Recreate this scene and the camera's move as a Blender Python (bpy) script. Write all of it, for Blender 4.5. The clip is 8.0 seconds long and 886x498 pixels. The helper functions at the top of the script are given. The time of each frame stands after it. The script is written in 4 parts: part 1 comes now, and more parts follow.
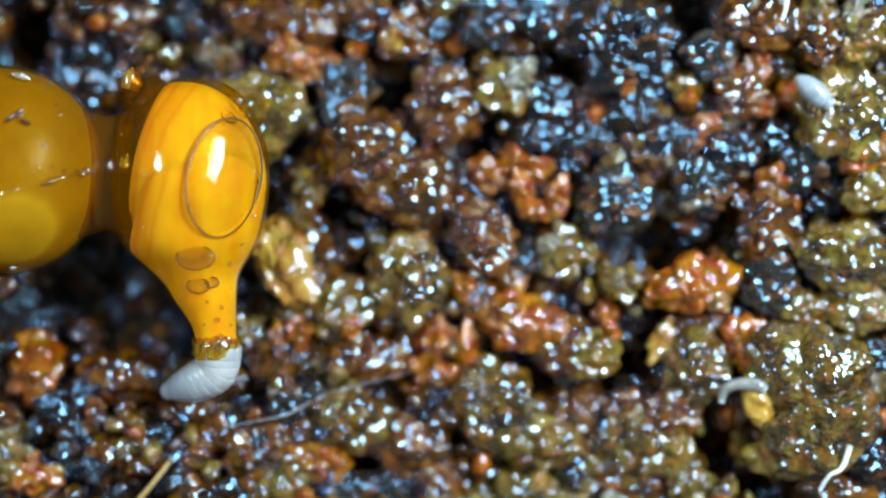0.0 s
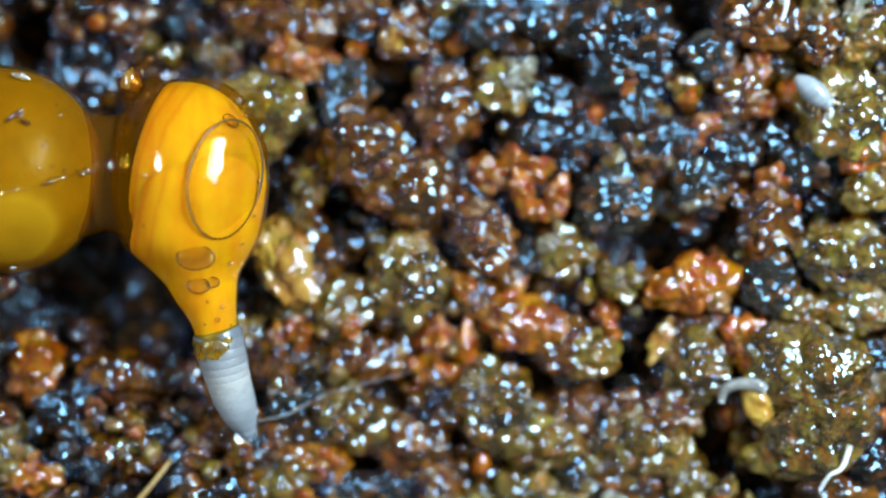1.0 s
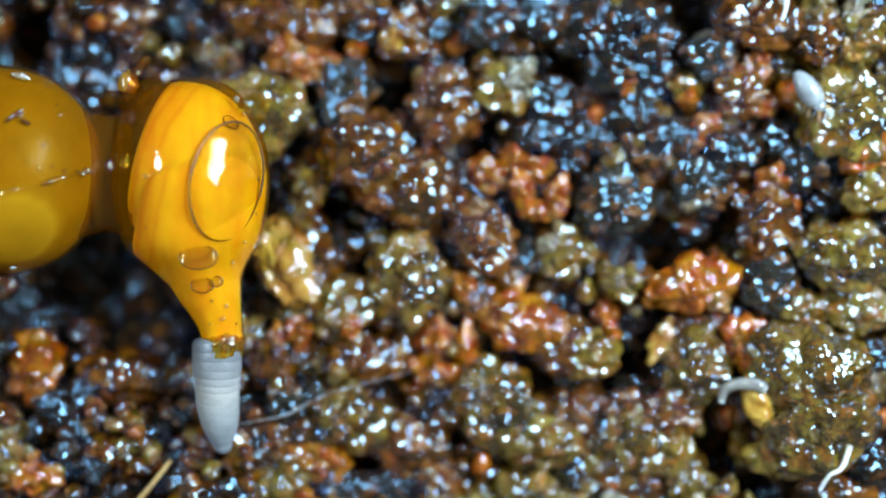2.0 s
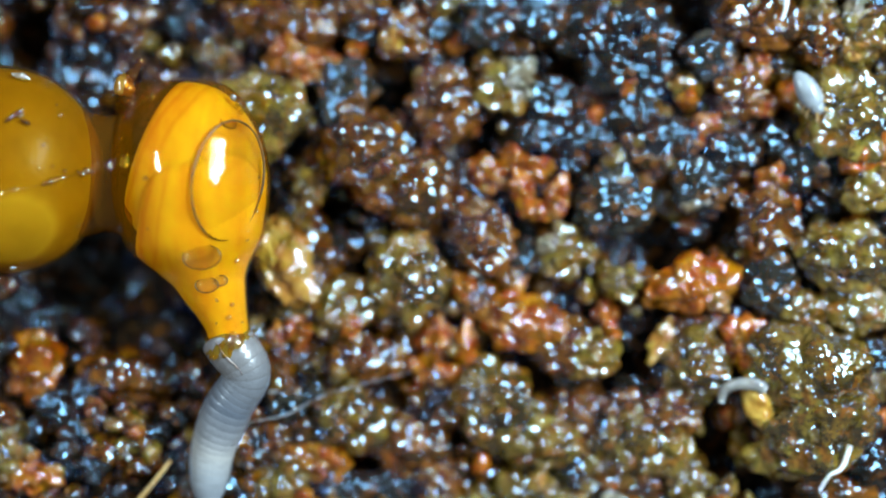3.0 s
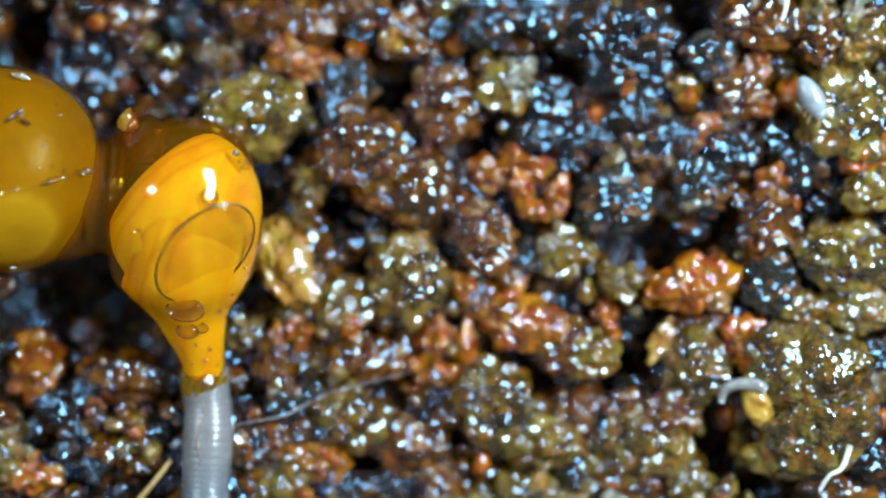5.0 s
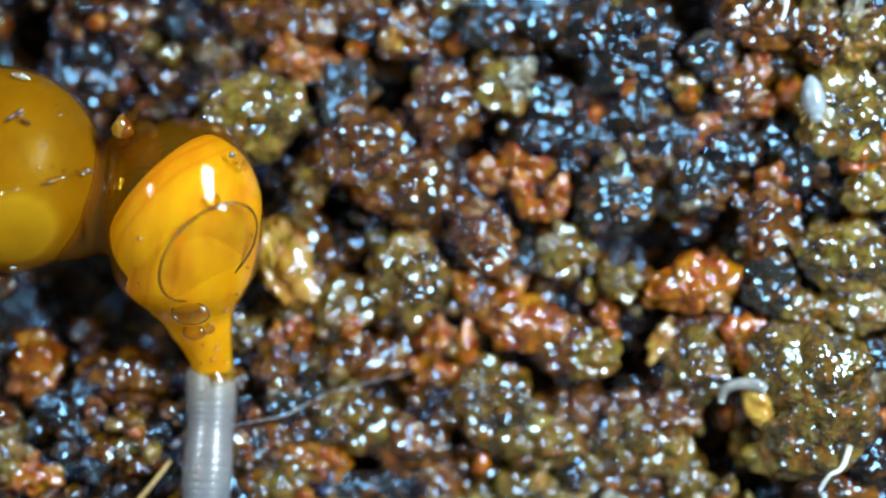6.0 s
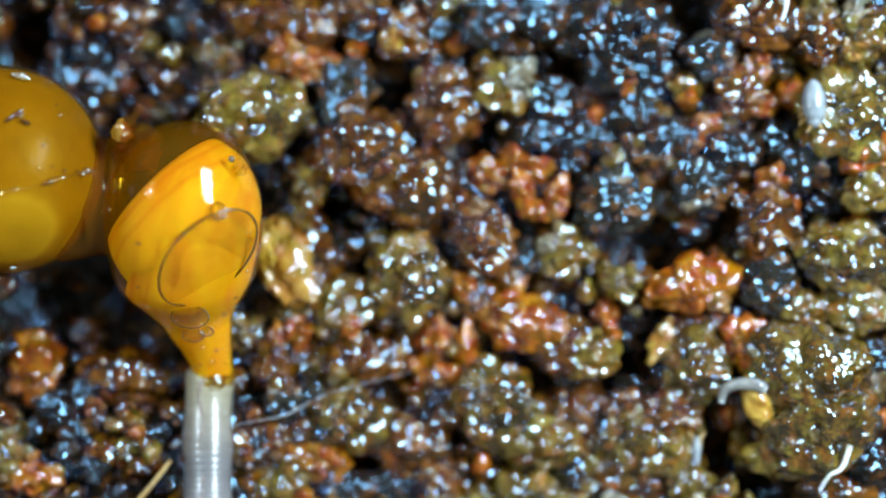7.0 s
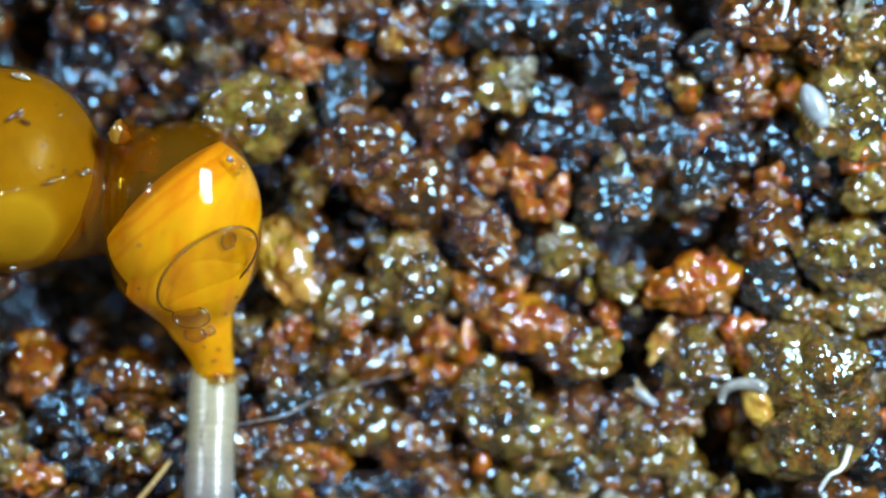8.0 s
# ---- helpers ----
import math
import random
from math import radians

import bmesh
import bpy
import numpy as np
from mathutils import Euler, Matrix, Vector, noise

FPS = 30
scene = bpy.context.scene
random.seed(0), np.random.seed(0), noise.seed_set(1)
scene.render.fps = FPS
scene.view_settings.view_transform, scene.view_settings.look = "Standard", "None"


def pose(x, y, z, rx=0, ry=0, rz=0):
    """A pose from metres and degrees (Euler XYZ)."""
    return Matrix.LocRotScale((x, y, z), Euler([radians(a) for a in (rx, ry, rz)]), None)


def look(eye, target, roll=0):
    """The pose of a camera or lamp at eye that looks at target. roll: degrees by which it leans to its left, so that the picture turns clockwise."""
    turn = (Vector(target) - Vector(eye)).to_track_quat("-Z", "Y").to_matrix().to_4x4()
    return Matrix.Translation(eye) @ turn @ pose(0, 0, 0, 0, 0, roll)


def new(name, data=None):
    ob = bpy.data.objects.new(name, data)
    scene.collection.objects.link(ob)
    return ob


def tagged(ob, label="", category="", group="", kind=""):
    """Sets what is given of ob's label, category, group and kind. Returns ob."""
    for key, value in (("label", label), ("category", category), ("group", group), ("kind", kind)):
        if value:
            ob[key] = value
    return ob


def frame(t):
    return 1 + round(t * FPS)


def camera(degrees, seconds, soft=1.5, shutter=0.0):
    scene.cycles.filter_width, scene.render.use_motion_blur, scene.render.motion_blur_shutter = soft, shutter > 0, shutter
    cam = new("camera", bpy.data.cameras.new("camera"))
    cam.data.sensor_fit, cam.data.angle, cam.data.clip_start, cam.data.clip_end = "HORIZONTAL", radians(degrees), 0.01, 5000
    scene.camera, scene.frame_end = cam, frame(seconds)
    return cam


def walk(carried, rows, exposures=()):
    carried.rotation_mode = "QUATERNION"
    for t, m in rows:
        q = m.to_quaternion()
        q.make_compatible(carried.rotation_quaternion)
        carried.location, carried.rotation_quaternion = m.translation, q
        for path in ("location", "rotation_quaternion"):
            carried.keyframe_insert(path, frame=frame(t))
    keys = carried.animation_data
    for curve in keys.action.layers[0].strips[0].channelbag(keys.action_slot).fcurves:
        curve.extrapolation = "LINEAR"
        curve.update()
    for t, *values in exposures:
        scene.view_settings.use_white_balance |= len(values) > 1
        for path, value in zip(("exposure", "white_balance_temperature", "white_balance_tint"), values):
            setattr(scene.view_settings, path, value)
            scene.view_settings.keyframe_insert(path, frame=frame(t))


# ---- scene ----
MM = 0.001
DIST = 33.96          # camera height over the soil's middle level, in mm
cam = camera(26, 8.0, soft=1.6)
walk(cam, [(0.0, pose(0, 0, DIST * MM)), (8.0, pose(0, 0, DIST * MM))], exposures=[(0.0, 0.0), (8.0, 0.0)])
cam.data.dof.use_dof = True
cam.data.dof.focus_distance = 32.0 * MM
cam.data.dof.aperture_fstop = 33.0


def lift(px, py):
    """How far the soil rises to the right and to the lower left, in mm."""
    low = max(0.0, min(1.0, (py - 520) / 360)) * max(0.0, min(1.0, (640 - px) / 300))
    return 0.0003 * max(px - 784, 0) + 0.85 * low


def Q(px, py, z=0.0):
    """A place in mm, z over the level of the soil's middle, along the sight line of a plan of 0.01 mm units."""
    k = (DIST - z) / DIST * 0.01
    return ((px - 784) * k, (441 - py) * k, z)


def P(px, py, z=0.0):
    """The same with z over the soil's slope; what stands high is pressed into the soil a little."""
    z = z if z < 0.2 else 0.2 + (z - 0.2) * 0.6
    return Q(px, py, z + lift(px, py))


# ---- light ----
world = bpy.data.worlds.new("world")
scene.world = world
world.use_nodes = True
world.node_tree.nodes["Background"].inputs[0].default_value = (0.60, 0.57, 0.52, 1)
world.node_tree.nodes["Background"].inputs[1].default_value = 0.31


def bar_lamp(name, way, dist, length, width, power, turn, colour=(0.675, 0.885, 1.0)):
    data = bpy.data.lights.new(name, "AREA")
    data.shape, data.size, data.size_y = "RECTANGLE", length * MM, width * MM
    data.energy, data.color = power, colour
    ob = new(name, data)
    w = Vector(way).normalized() * dist * MM
    ob.matrix_world = look(w, (0, 0, 0), turn)
    return ob


bar_lamp("lamp_bar", (0.60, 0.28, 0.69), 60, 32, 15, 0.093, -35)
bar_lamp("lamp_bar", (-0.66, 0.20, 0.70), 60, 5, 7, 0.024, -20)


# ---- materials ----
def nodes_of(name):
    m = bpy.data.materials.new(name)
    m.use_nodes = True
    nt = m.node_tree
    return m, nt, nt.nodes["Principled BSDF"]


def noise_node(nt, size_mm, detail=4, rough=0.55, coords="Object"):
    tc = nt.nodes.new("ShaderNodeTexCoord")
    n = nt.nodes.new("ShaderNodeTexNoise")
    n.inputs["Scale"].default_value = 1.0 / (size_mm * MM)
    n.inputs["Detail"].default_value, n.inputs["Roughness"].default_value = detail, rough
    nt.links.new(tc.outputs[coords], n.inputs["Vector"])
    return n


def ramp(nt, source, stops):
    r = nt.nodes.new("ShaderNodeValToRGB")
    while len(r.color_ramp.elements) < len(stops):
        r.color_ramp.elements.new(0.5)
    for e, (p, c) in zip(r.color_ramp.elements, stops):
        e.position, e.color = p, (*c, 1)
    nt.links.new(source, r.inputs[0])
    return r


def soil(name, dark, mid, light, rough=0.03, vary=0.4, dirt=0.75, bead=0.26, film=2.2, sheen=(0.60, 0.85, 1.0, 1)):
    """Wet soil: mottled colour, smears of humus and rust over it, beaded relief under a film of water."""
    m, nt, b = nodes_of(name)
    big = noise_node(nt, 0.40, 6, 0.7)
    r = ramp(nt, big.outputs[0], [(0.32, dark), (0.50, mid), (0.70, light)])
    oi = nt.nodes.new("ShaderNodeObjectInfo")
    where = nt.nodes.new("ShaderNodeTexCoord")
    cells = nt.nodes.new("ShaderNodeTexVoronoi")
    cells.inputs["Scale"].default_value = 1.0 / (0.22 * MM)
    nt.links.new(where.outputs["Object"], cells.inputs["Vector"])
    part_of = nt.nodes.new("ShaderNodeSeparateColor")
    nt.links.new(cells.outputs["Color"], part_of.inputs[0])
    add = nt.nodes.new("ShaderNodeMath")
    add.operation = "ADD"
    nt.links.new(oi.outputs["Random"], add.inputs[0])
    nt.links.new(part_of.outputs[0], add.inputs[1])
    mr = nt.nodes.new("ShaderNodeMapRange")
    mr.inputs[2].default_value = 2.0
    mr.inputs[3].default_value, mr.inputs[4].default_value = 1 - vary, 1 + vary
    nt.links.new(add.outputs[0], mr.inputs[0])
    hs = nt.nodes.new("ShaderNodeHueSaturation")
    nt.links.new(mr.outputs[0], hs.inputs["Value"])
    nt.links.new(r.outputs[0], hs.inputs["Color"])
    hue = nt.nodes.new("ShaderNodeMapRange")
    hue.inputs[3].default_value, hue.inputs[4].default_value = 0.485, 0.525
    nt.links.new(part_of.outputs[1], hue.inputs[0])
    nt.links.new(hue.outputs[0], hs.inputs["Hue"])
    colour = hs.outputs[0]
    # smears at two scales, each of its own tone
    for size, low, tone, much in ((0.62, 0.50, (0.016, 0.008, 0.004, 1), dirt), (0.38, 0.53, (0.22, 0.066, 0.002, 1), dirt * 0.85), (0.30, 0.62, (0.20, 0.095, 0.016, 1), dirt * 0.5)):
        smear = noise_node(nt, size, 5, 0.65)
        shift = nt.nodes.new("ShaderNodeVectorMath")
        shift.operation = "ADD"
        shift.inputs[1].default_value = (size * 0.031, size * 0.017, size * 0.047)
        nt.links.new(where.outputs["Object"], shift.inputs[0])
        nt.links.new(shift.outputs[0], smear.inputs["Vector"])
        sr = ramp(nt, smear.outputs[0], [(low, (0, 0, 0)), (low + 0.08, (much, much, much))])
        mix = nt.nodes.new("ShaderNodeMixRGB")
        nt.links.new(sr.outputs[0], mix.inputs[0])
        nt.links.new(colour, mix.inputs[1])
        mix.inputs[2].default_value = tone
        colour = mix.outputs[0]
    nt.links.new(colour, b.inputs["Base Color"])
    b.inputs["Roughness"].default_value = rough
    b.inputs["IOR"].default_value = film
    b.inputs["Specular Tint"].default_value = sheen
    # the film of water: smooth swells of two sizes, the larger ones in patches
    domes = []
    for size in (bead, bead * 2.2):
        beads = nt.nodes.new("ShaderNodeTexVoronoi")
        beads.feature = "SMOOTH_F1"
        beads.inputs["Smoothness"].default_value = 0.35
        beads.inputs["Scale"].default_value = 1.0 / (size * MM)
        nt.links.new(where.outputs["Object"], beads.inputs["Vector"])
        dome = nt.nodes.new("ShaderNodeMath")
        dome.operation = "MULTIPLY"
        nt.links.new(beads.outputs["Distance"], dome.inputs[0])
        nt.links.new(beads.outputs["Distance"], dome.inputs[1])
        tall = nt.nodes.new("ShaderNodeMath")
        tall.operation = "MULTIPLY"
        tall.inputs[1].default_value = size / bead
        nt.links.new(dome.outputs[0], tall.inputs[0])
        domes.append(tall.outputs[0])
    patch = ramp(nt, noise_node(nt, 0.9, 2).outputs[0], [(0.42, (0, 0, 0)), (0.56, (1, 1, 1))])
    both = nt.nodes.new("ShaderNodeMixRGB")
    nt.links.new(patch.outputs[0], both.inputs[0])
    nt.links.new(domes[0], both.inputs[1])
    nt.links.new(domes[1], both.inputs[2])
    ripple = noise_node(nt, bead * 0.7, 2, 0.5)
    add2 = nt.nodes.new("ShaderNodeMath")
    add2.operation = "MULTIPLY_ADD"
    add2.inputs[1].default_value = 0.35
    nt.links.new(ripple.outputs[0], add2.inputs[0])
    nt.links.new(both.outputs[0], add2.inputs[2])
    wave = nt.nodes.new("ShaderNodeBump")
    wave.invert = True
    wave.inputs["Strength"].default_value, wave.inputs["Distance"].default_value = 1.0, 0.40 * bead * MM
    nt.links.new(add2.outputs[0], wave.inputs["Height"])
    nt.links.new(wave.outputs[0], b.inputs["Normal"])
    return m


SOILS = {
    "dark": soil("dark_humus", (0.00288, 0.00197, 0.00144), (0.01296, 0.006566, 0.0036), (0.0432, 0.01824, 0.0072), bead=0.16, dirt=0.45, sheen=(0.42, 0.75, 1.0, 1)),
    "red": soil("red_brown_soil", (0.0190, 0.0047, 0.0004), (0.0900, 0.0235, 0.0008), (0.2050, 0.0660, 0.0022), film=2.05),
    "orange": soil("orange_bark", (0.0980, 0.0160, 0.0004), (0.2900, 0.0640, 0.0008), (0.445, 0.155, 0.004), dirt=0.12, vary=0.25, film=1.95),
    "amber": soil("amber_bark", (0.2092, 0.07724, 0.007488), (0.3735, 0.1717, 0.02246), (0.493, 0.309, 0.07488), dirt=0.3),
    "tan": soil("tan_soil", (0.045, 0.0220, 0.0028), (0.156, 0.086, 0.0110), (0.272, 0.186, 0.035)),
    "olive": soil("olive_soil", (0.029, 0.0138, 0.0017), (0.110, 0.0555, 0.0065), (0.208, 0.128, 0.022)),
    "grey": soil("grey_soil", (0.0074, 0.0056, 0.0040), (0.0250, 0.0190, 0.0135), (0.075, 0.062, 0.044), bead=0.20, sheen=(0.42, 0.75, 1.0, 1)),
    "pale": soil("pale_grain", (0.1404, 0.104, 0.054), (0.2376, 0.1915, 0.1188), (0.3348, 0.2955, 0.216), dirt=0.25),
}
GROUND = soil("ground_humus", (0.003, 0.0025, 0.002), (0.010, 0.007, 0.005), (0.035, 0.02, 0.012), bead=0.2, film=1.65)


def shell_mat(name, tint, ior=1.42, rough=0.05, body=0.0, flesh_colour=(0.42, 0.22, 0.02, 1)):
    """A clear tinted skin: light passes it, the gloss lies on it."""
    m, nt, b = nodes_of(name)
    nt.nodes.remove(b)
    out = nt.nodes["Material Output"]
    clear = nt.nodes.new("ShaderNodeBsdfTransparent")
    n = noise_node(nt, 0.7, 3)
    dark = tuple(c * 0.86 for c in tint)
    r = ramp(nt, n.outputs[0], [(0.35, dark), (0.65, tint)])
    nt.links.new(r.outputs[0], clear.inputs[0])
    gloss = nt.nodes.new("ShaderNodeBsdfGlossy")
    gloss.inputs["Roughness"].default_value = rough
    facing = nt.nodes.new("ShaderNodeLayerWeight")
    facing.inputs[0].default_value = 0.5
    power = nt.nodes.new("ShaderNodeMath")
    power.operation = "POWER"
    power.inputs[1].default_value = 4.5
    nt.links.new(facing.outputs["Facing"], power.inputs[0])
    fres = nt.nodes.new("ShaderNodeMapRange")
    fres.inputs[3].default_value, fres.inputs[4].default_value = ((ior - 1) / (ior + 1)) ** 2, 0.75
    nt.links.new(power.outputs[0], fres.inputs[0])
    n2 = noise_node(nt, 0.55, 4, 0.6)
    bump = nt.nodes.new("ShaderNodeBump")
    bump.inputs["Strength"].default_value, bump.inputs["Distance"].default_value = 0.6, 0.035 * MM
    nt.links.new(n2.outputs[0], bump.inputs["Height"])
    nt.links.new(bump.outputs[0], gloss.inputs["Normal"])
    mix = nt.nodes.new("ShaderNodeMixShader")
    nt.links.new(fres.outputs[0], mix.inputs[0])
    horn = nt.nodes.new("ShaderNodeBsdfDiffuse")
    horn.inputs[0].default_value = flesh_colour
    inner = nt.nodes.new("ShaderNodeMixShader")
    inner.inputs[0].default_value = body
    nt.links.new(clear.outputs[0], inner.inputs[1])
    nt.links.new(horn.outputs[0], inner.inputs[2])
    nt.links.new(inner.outputs[0], mix.inputs[1])
    nt.links.new(gloss.outputs[0], mix.inputs[2])
    nt.links.new(mix.outputs[0], out.inputs[0])
    return m


def flesh(name, dark, light, size=0.6, sss=0.4, rough=0.3, coat=0.6, radius=(1.0, 0.5, 0.2), stretch=None, bump_mm=0.01):
    """Soft, moist, light-scattering matter."""
    m, nt, b = nodes_of(name)
    n = noise_node(nt, size, 4)
    if stretch:
        mp = nt.nodes.new("ShaderNodeMapping")
        mp.inputs["Scale"].default_value = stretch
        nt.links.new(n.inputs["Vector"].links[0].from_socket, mp.inputs[0])
        nt.links.new(mp.outputs[0], n.inputs["Vector"])
    each = nt.nodes.new("ShaderNodeObjectInfo")
    away = nt.nodes.new("ShaderNodeVectorMath")
    away.operation = "ADD"
    nt.links.new(n.inputs["Vector"].links[0].from_socket, away.inputs[0])
    nt.links.new(each.outputs["Random"], away.inputs[1])
    nt.links.new(away.outputs[0], n.inputs["Vector"])
    r = ramp(nt, n.outputs[0], [(0.32, dark), (0.62, light)])
    nt.links.new(r.outputs[0], b.inputs["Base Color"])
    b.inputs["Subsurface Weight"].default_value = sss
    b.inputs["Subsurface Radius"].default_value = radius
    b.inputs["Subsurface Scale"].default_value = 0.25 * MM
    b.inputs["Roughness"].default_value = rough
    b.inputs["Coat Weight"].default_value, b.inputs["Coat Roughness"].default_value = coat, 0.05
    f = noise_node(nt, 0.08, 2)
    bump = nt.nodes.new("ShaderNodeBump")
    bump.inputs["Strength"].default_value, bump.inputs["Distance"].default_value = 0.4, bump_mm * MM
    nt.links.new(f.outputs[0], bump.inputs["Height"])
    nt.links.new(bump.outputs[0], b.inputs["Normal"])
    return m


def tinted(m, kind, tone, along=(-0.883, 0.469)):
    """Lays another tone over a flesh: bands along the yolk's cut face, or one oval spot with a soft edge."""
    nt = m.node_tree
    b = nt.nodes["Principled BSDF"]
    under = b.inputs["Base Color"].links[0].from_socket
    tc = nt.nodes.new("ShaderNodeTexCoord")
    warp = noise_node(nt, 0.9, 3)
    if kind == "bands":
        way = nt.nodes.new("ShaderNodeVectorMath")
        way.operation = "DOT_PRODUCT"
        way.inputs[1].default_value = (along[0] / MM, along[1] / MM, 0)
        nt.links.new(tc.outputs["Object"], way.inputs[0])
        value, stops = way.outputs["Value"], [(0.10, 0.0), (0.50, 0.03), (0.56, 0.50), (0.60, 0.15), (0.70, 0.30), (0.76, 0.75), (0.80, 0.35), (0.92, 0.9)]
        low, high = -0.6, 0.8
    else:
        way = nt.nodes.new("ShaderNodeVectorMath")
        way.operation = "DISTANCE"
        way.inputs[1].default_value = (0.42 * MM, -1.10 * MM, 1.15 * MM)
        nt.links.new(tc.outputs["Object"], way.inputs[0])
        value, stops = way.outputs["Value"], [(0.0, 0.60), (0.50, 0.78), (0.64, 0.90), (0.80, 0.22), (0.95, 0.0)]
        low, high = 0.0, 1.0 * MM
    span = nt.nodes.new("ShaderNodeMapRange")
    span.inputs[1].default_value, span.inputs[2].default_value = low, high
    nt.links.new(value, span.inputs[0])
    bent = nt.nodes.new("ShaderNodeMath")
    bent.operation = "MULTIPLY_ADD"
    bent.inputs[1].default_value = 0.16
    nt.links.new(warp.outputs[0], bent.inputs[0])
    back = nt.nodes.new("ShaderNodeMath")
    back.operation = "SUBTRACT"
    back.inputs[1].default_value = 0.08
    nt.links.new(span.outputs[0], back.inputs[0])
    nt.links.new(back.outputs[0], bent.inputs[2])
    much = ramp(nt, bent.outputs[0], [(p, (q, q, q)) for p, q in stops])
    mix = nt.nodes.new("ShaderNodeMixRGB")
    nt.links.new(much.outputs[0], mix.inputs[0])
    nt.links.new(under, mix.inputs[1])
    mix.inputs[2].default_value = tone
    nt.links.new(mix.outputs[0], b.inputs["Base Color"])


SHELL = shell_mat("amber_shell", (0.92, 0.61, 0.08), body=0.13, flesh_colour=(0.40, 0.165, 0.001, 1))
SHELL_DULL = shell_mat("dull_amber_shell", (0.92, 0.62, 0.06), 1.09, rough=0.2, body=0.10, flesh_colour=(0.36, 0.17, 0.006, 1))
SHELL_DARK = shell_mat("amber_film", (0.84, 0.52, 0.08), body=0.10, flesh_colour=(0.30, 0.13, 0.003, 1))
SLIME = shell_mat("slime_film", (0.70, 0.38, 0.05), body=0.35, flesh_colour=(0.15, 0.055, 0.002, 1))
LIP = shell_mat("pale_amber_lip", (0.96, 0.78, 0.25), body=0.12, flesh_colour=(0.50, 0.25, 0.02, 1))
DROP = shell_mat("water_bead", (0.98, 0.96, 0.88), 2.3, 0.05)
BUBBLE = shell_mat("bubble_skin", (0.98, 0.95, 0.82), 1.5, 0.02)
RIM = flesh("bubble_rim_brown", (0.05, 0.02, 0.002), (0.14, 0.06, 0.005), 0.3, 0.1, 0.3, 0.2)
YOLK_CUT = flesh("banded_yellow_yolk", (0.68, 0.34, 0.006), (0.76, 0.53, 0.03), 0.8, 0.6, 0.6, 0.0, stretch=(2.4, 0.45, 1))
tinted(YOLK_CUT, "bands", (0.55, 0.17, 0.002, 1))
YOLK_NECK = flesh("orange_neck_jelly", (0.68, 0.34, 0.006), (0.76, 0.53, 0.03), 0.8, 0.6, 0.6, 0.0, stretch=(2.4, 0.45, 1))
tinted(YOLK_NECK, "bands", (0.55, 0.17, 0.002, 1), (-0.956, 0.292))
YOLK_DULL = flesh("olive_yellow_yolk", (0.18, 0.085, 0.001), (0.24, 0.125, 0.0015), 1.1, 0.4, 0.5, 0.0)
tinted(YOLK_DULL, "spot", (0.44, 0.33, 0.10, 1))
CASE = flesh("yellow_case", (0.36, 0.15, 0.012), (0.60, 0.38, 0.07), 0.3, 0.3, 0.3, 0.9)
CHITIN = flesh("brown_chitin", (0.14, 0.06, 0.004), (0.32, 0.15, 0.012), 0.3, 0.1, 0.2, 0.9)
WHITE = flesh("white_skin", (0.24, 0.27, 0.30), (0.36, 0.40, 0.44), 0.4, 0.5, 0.3, 0.7, (0.6, 0.6, 0.7))
STREAK = flesh("red_vessel", (0.24, 0.14, 0.115), (0.28, 0.19, 0.165), 0.2, 0.3, 0.4, 0.3)
ROOT = flesh("white_root", (0.70, 0.70, 0.66), (0.88, 0.88, 0.85), 0.2, 0.3, 0.3, 0.7)
FIBRE = flesh("glassy_fibre", (0.16, 0.16, 0.155), (0.32, 0.32, 0.31), 0.2, 0.2, 0.15, 1.0)
STRAW = flesh("straw_fibre", (0.30, 0.17, 0.05), (0.50, 0.32, 0.12), 0.2, 0.1, 0.4, 0.5)
# skin tone by ring from the tip; darker rings also hold shade near the soil
SHADED_TONES = [(0, (0.20, 0.23, 0.27)), (4, (0.27, 0.29, 0.31)), (8, (0.38, 0.375, 0.365)), (11, (0.27, 0.28, 0.30)), (15, (0.12, 0.14, 0.175)), (20, (0.17, 0.18, 0.20)), (23, (0.21, 0.205, 0.21)), (27, (0.21, 0.195, 0.20)), (33, (0.18, 0.17, 0.175)), (37, (0.27, 0.235, 0.20)), (44, (0.36, 0.31, 0.21)), (54, (0.36, 0.31, 0.21))]
WORM_SKINS = []
for step in range(54):
    tone = [float(np.interp(step, [a for a, _ in SHADED_TONES], [c[q] for _, c in SHADED_TONES])) * (1.0 if step < 11 else 0.86) for q in range(3)]
    WORM_SKINS.append(flesh("worm_skin", tuple(c * 0.86 for c in tone), tuple(min(c * 1.08, 0.95) for c in tone), 0.5, 0.0, 0.36, 0.5, bump_mm=0.02))


# ---- mesh tools ----
def link_mesh(name, verts, faces, material, parent=None, label="", smooth=True):
    me = bpy.data.meshes.new(name)
    v = np.asarray(verts, dtype=float) * MM
    me.from_pydata([tuple(a) for a in v], [], [tuple(int(i) for i in f) for f in faces])
    if smooth:
        me.polygons.foreach_set("use_smooth", [True] * len(me.polygons))
    me.materials.append(material)
    me.update()
    ob = new(name, me)
    if parent:
        ob.parent = parent
    if label:
        tagged(ob, label)
    return ob


def at_mm(ob, p, rx=0, ry=0, rz=0):
    ob.matrix_basis = pose(p[0] * MM, p[1] * MM, p[2] * MM, rx, ry, rz)
    return ob


def thing(name, p, label, category, group="", rz=0):
    ob = new(name)
    ob.empty_display_size = 0.2 * MM
    at_mm(ob, p, 0, 0, rz)
    return tagged(ob, label, category, group)


_balls = {}


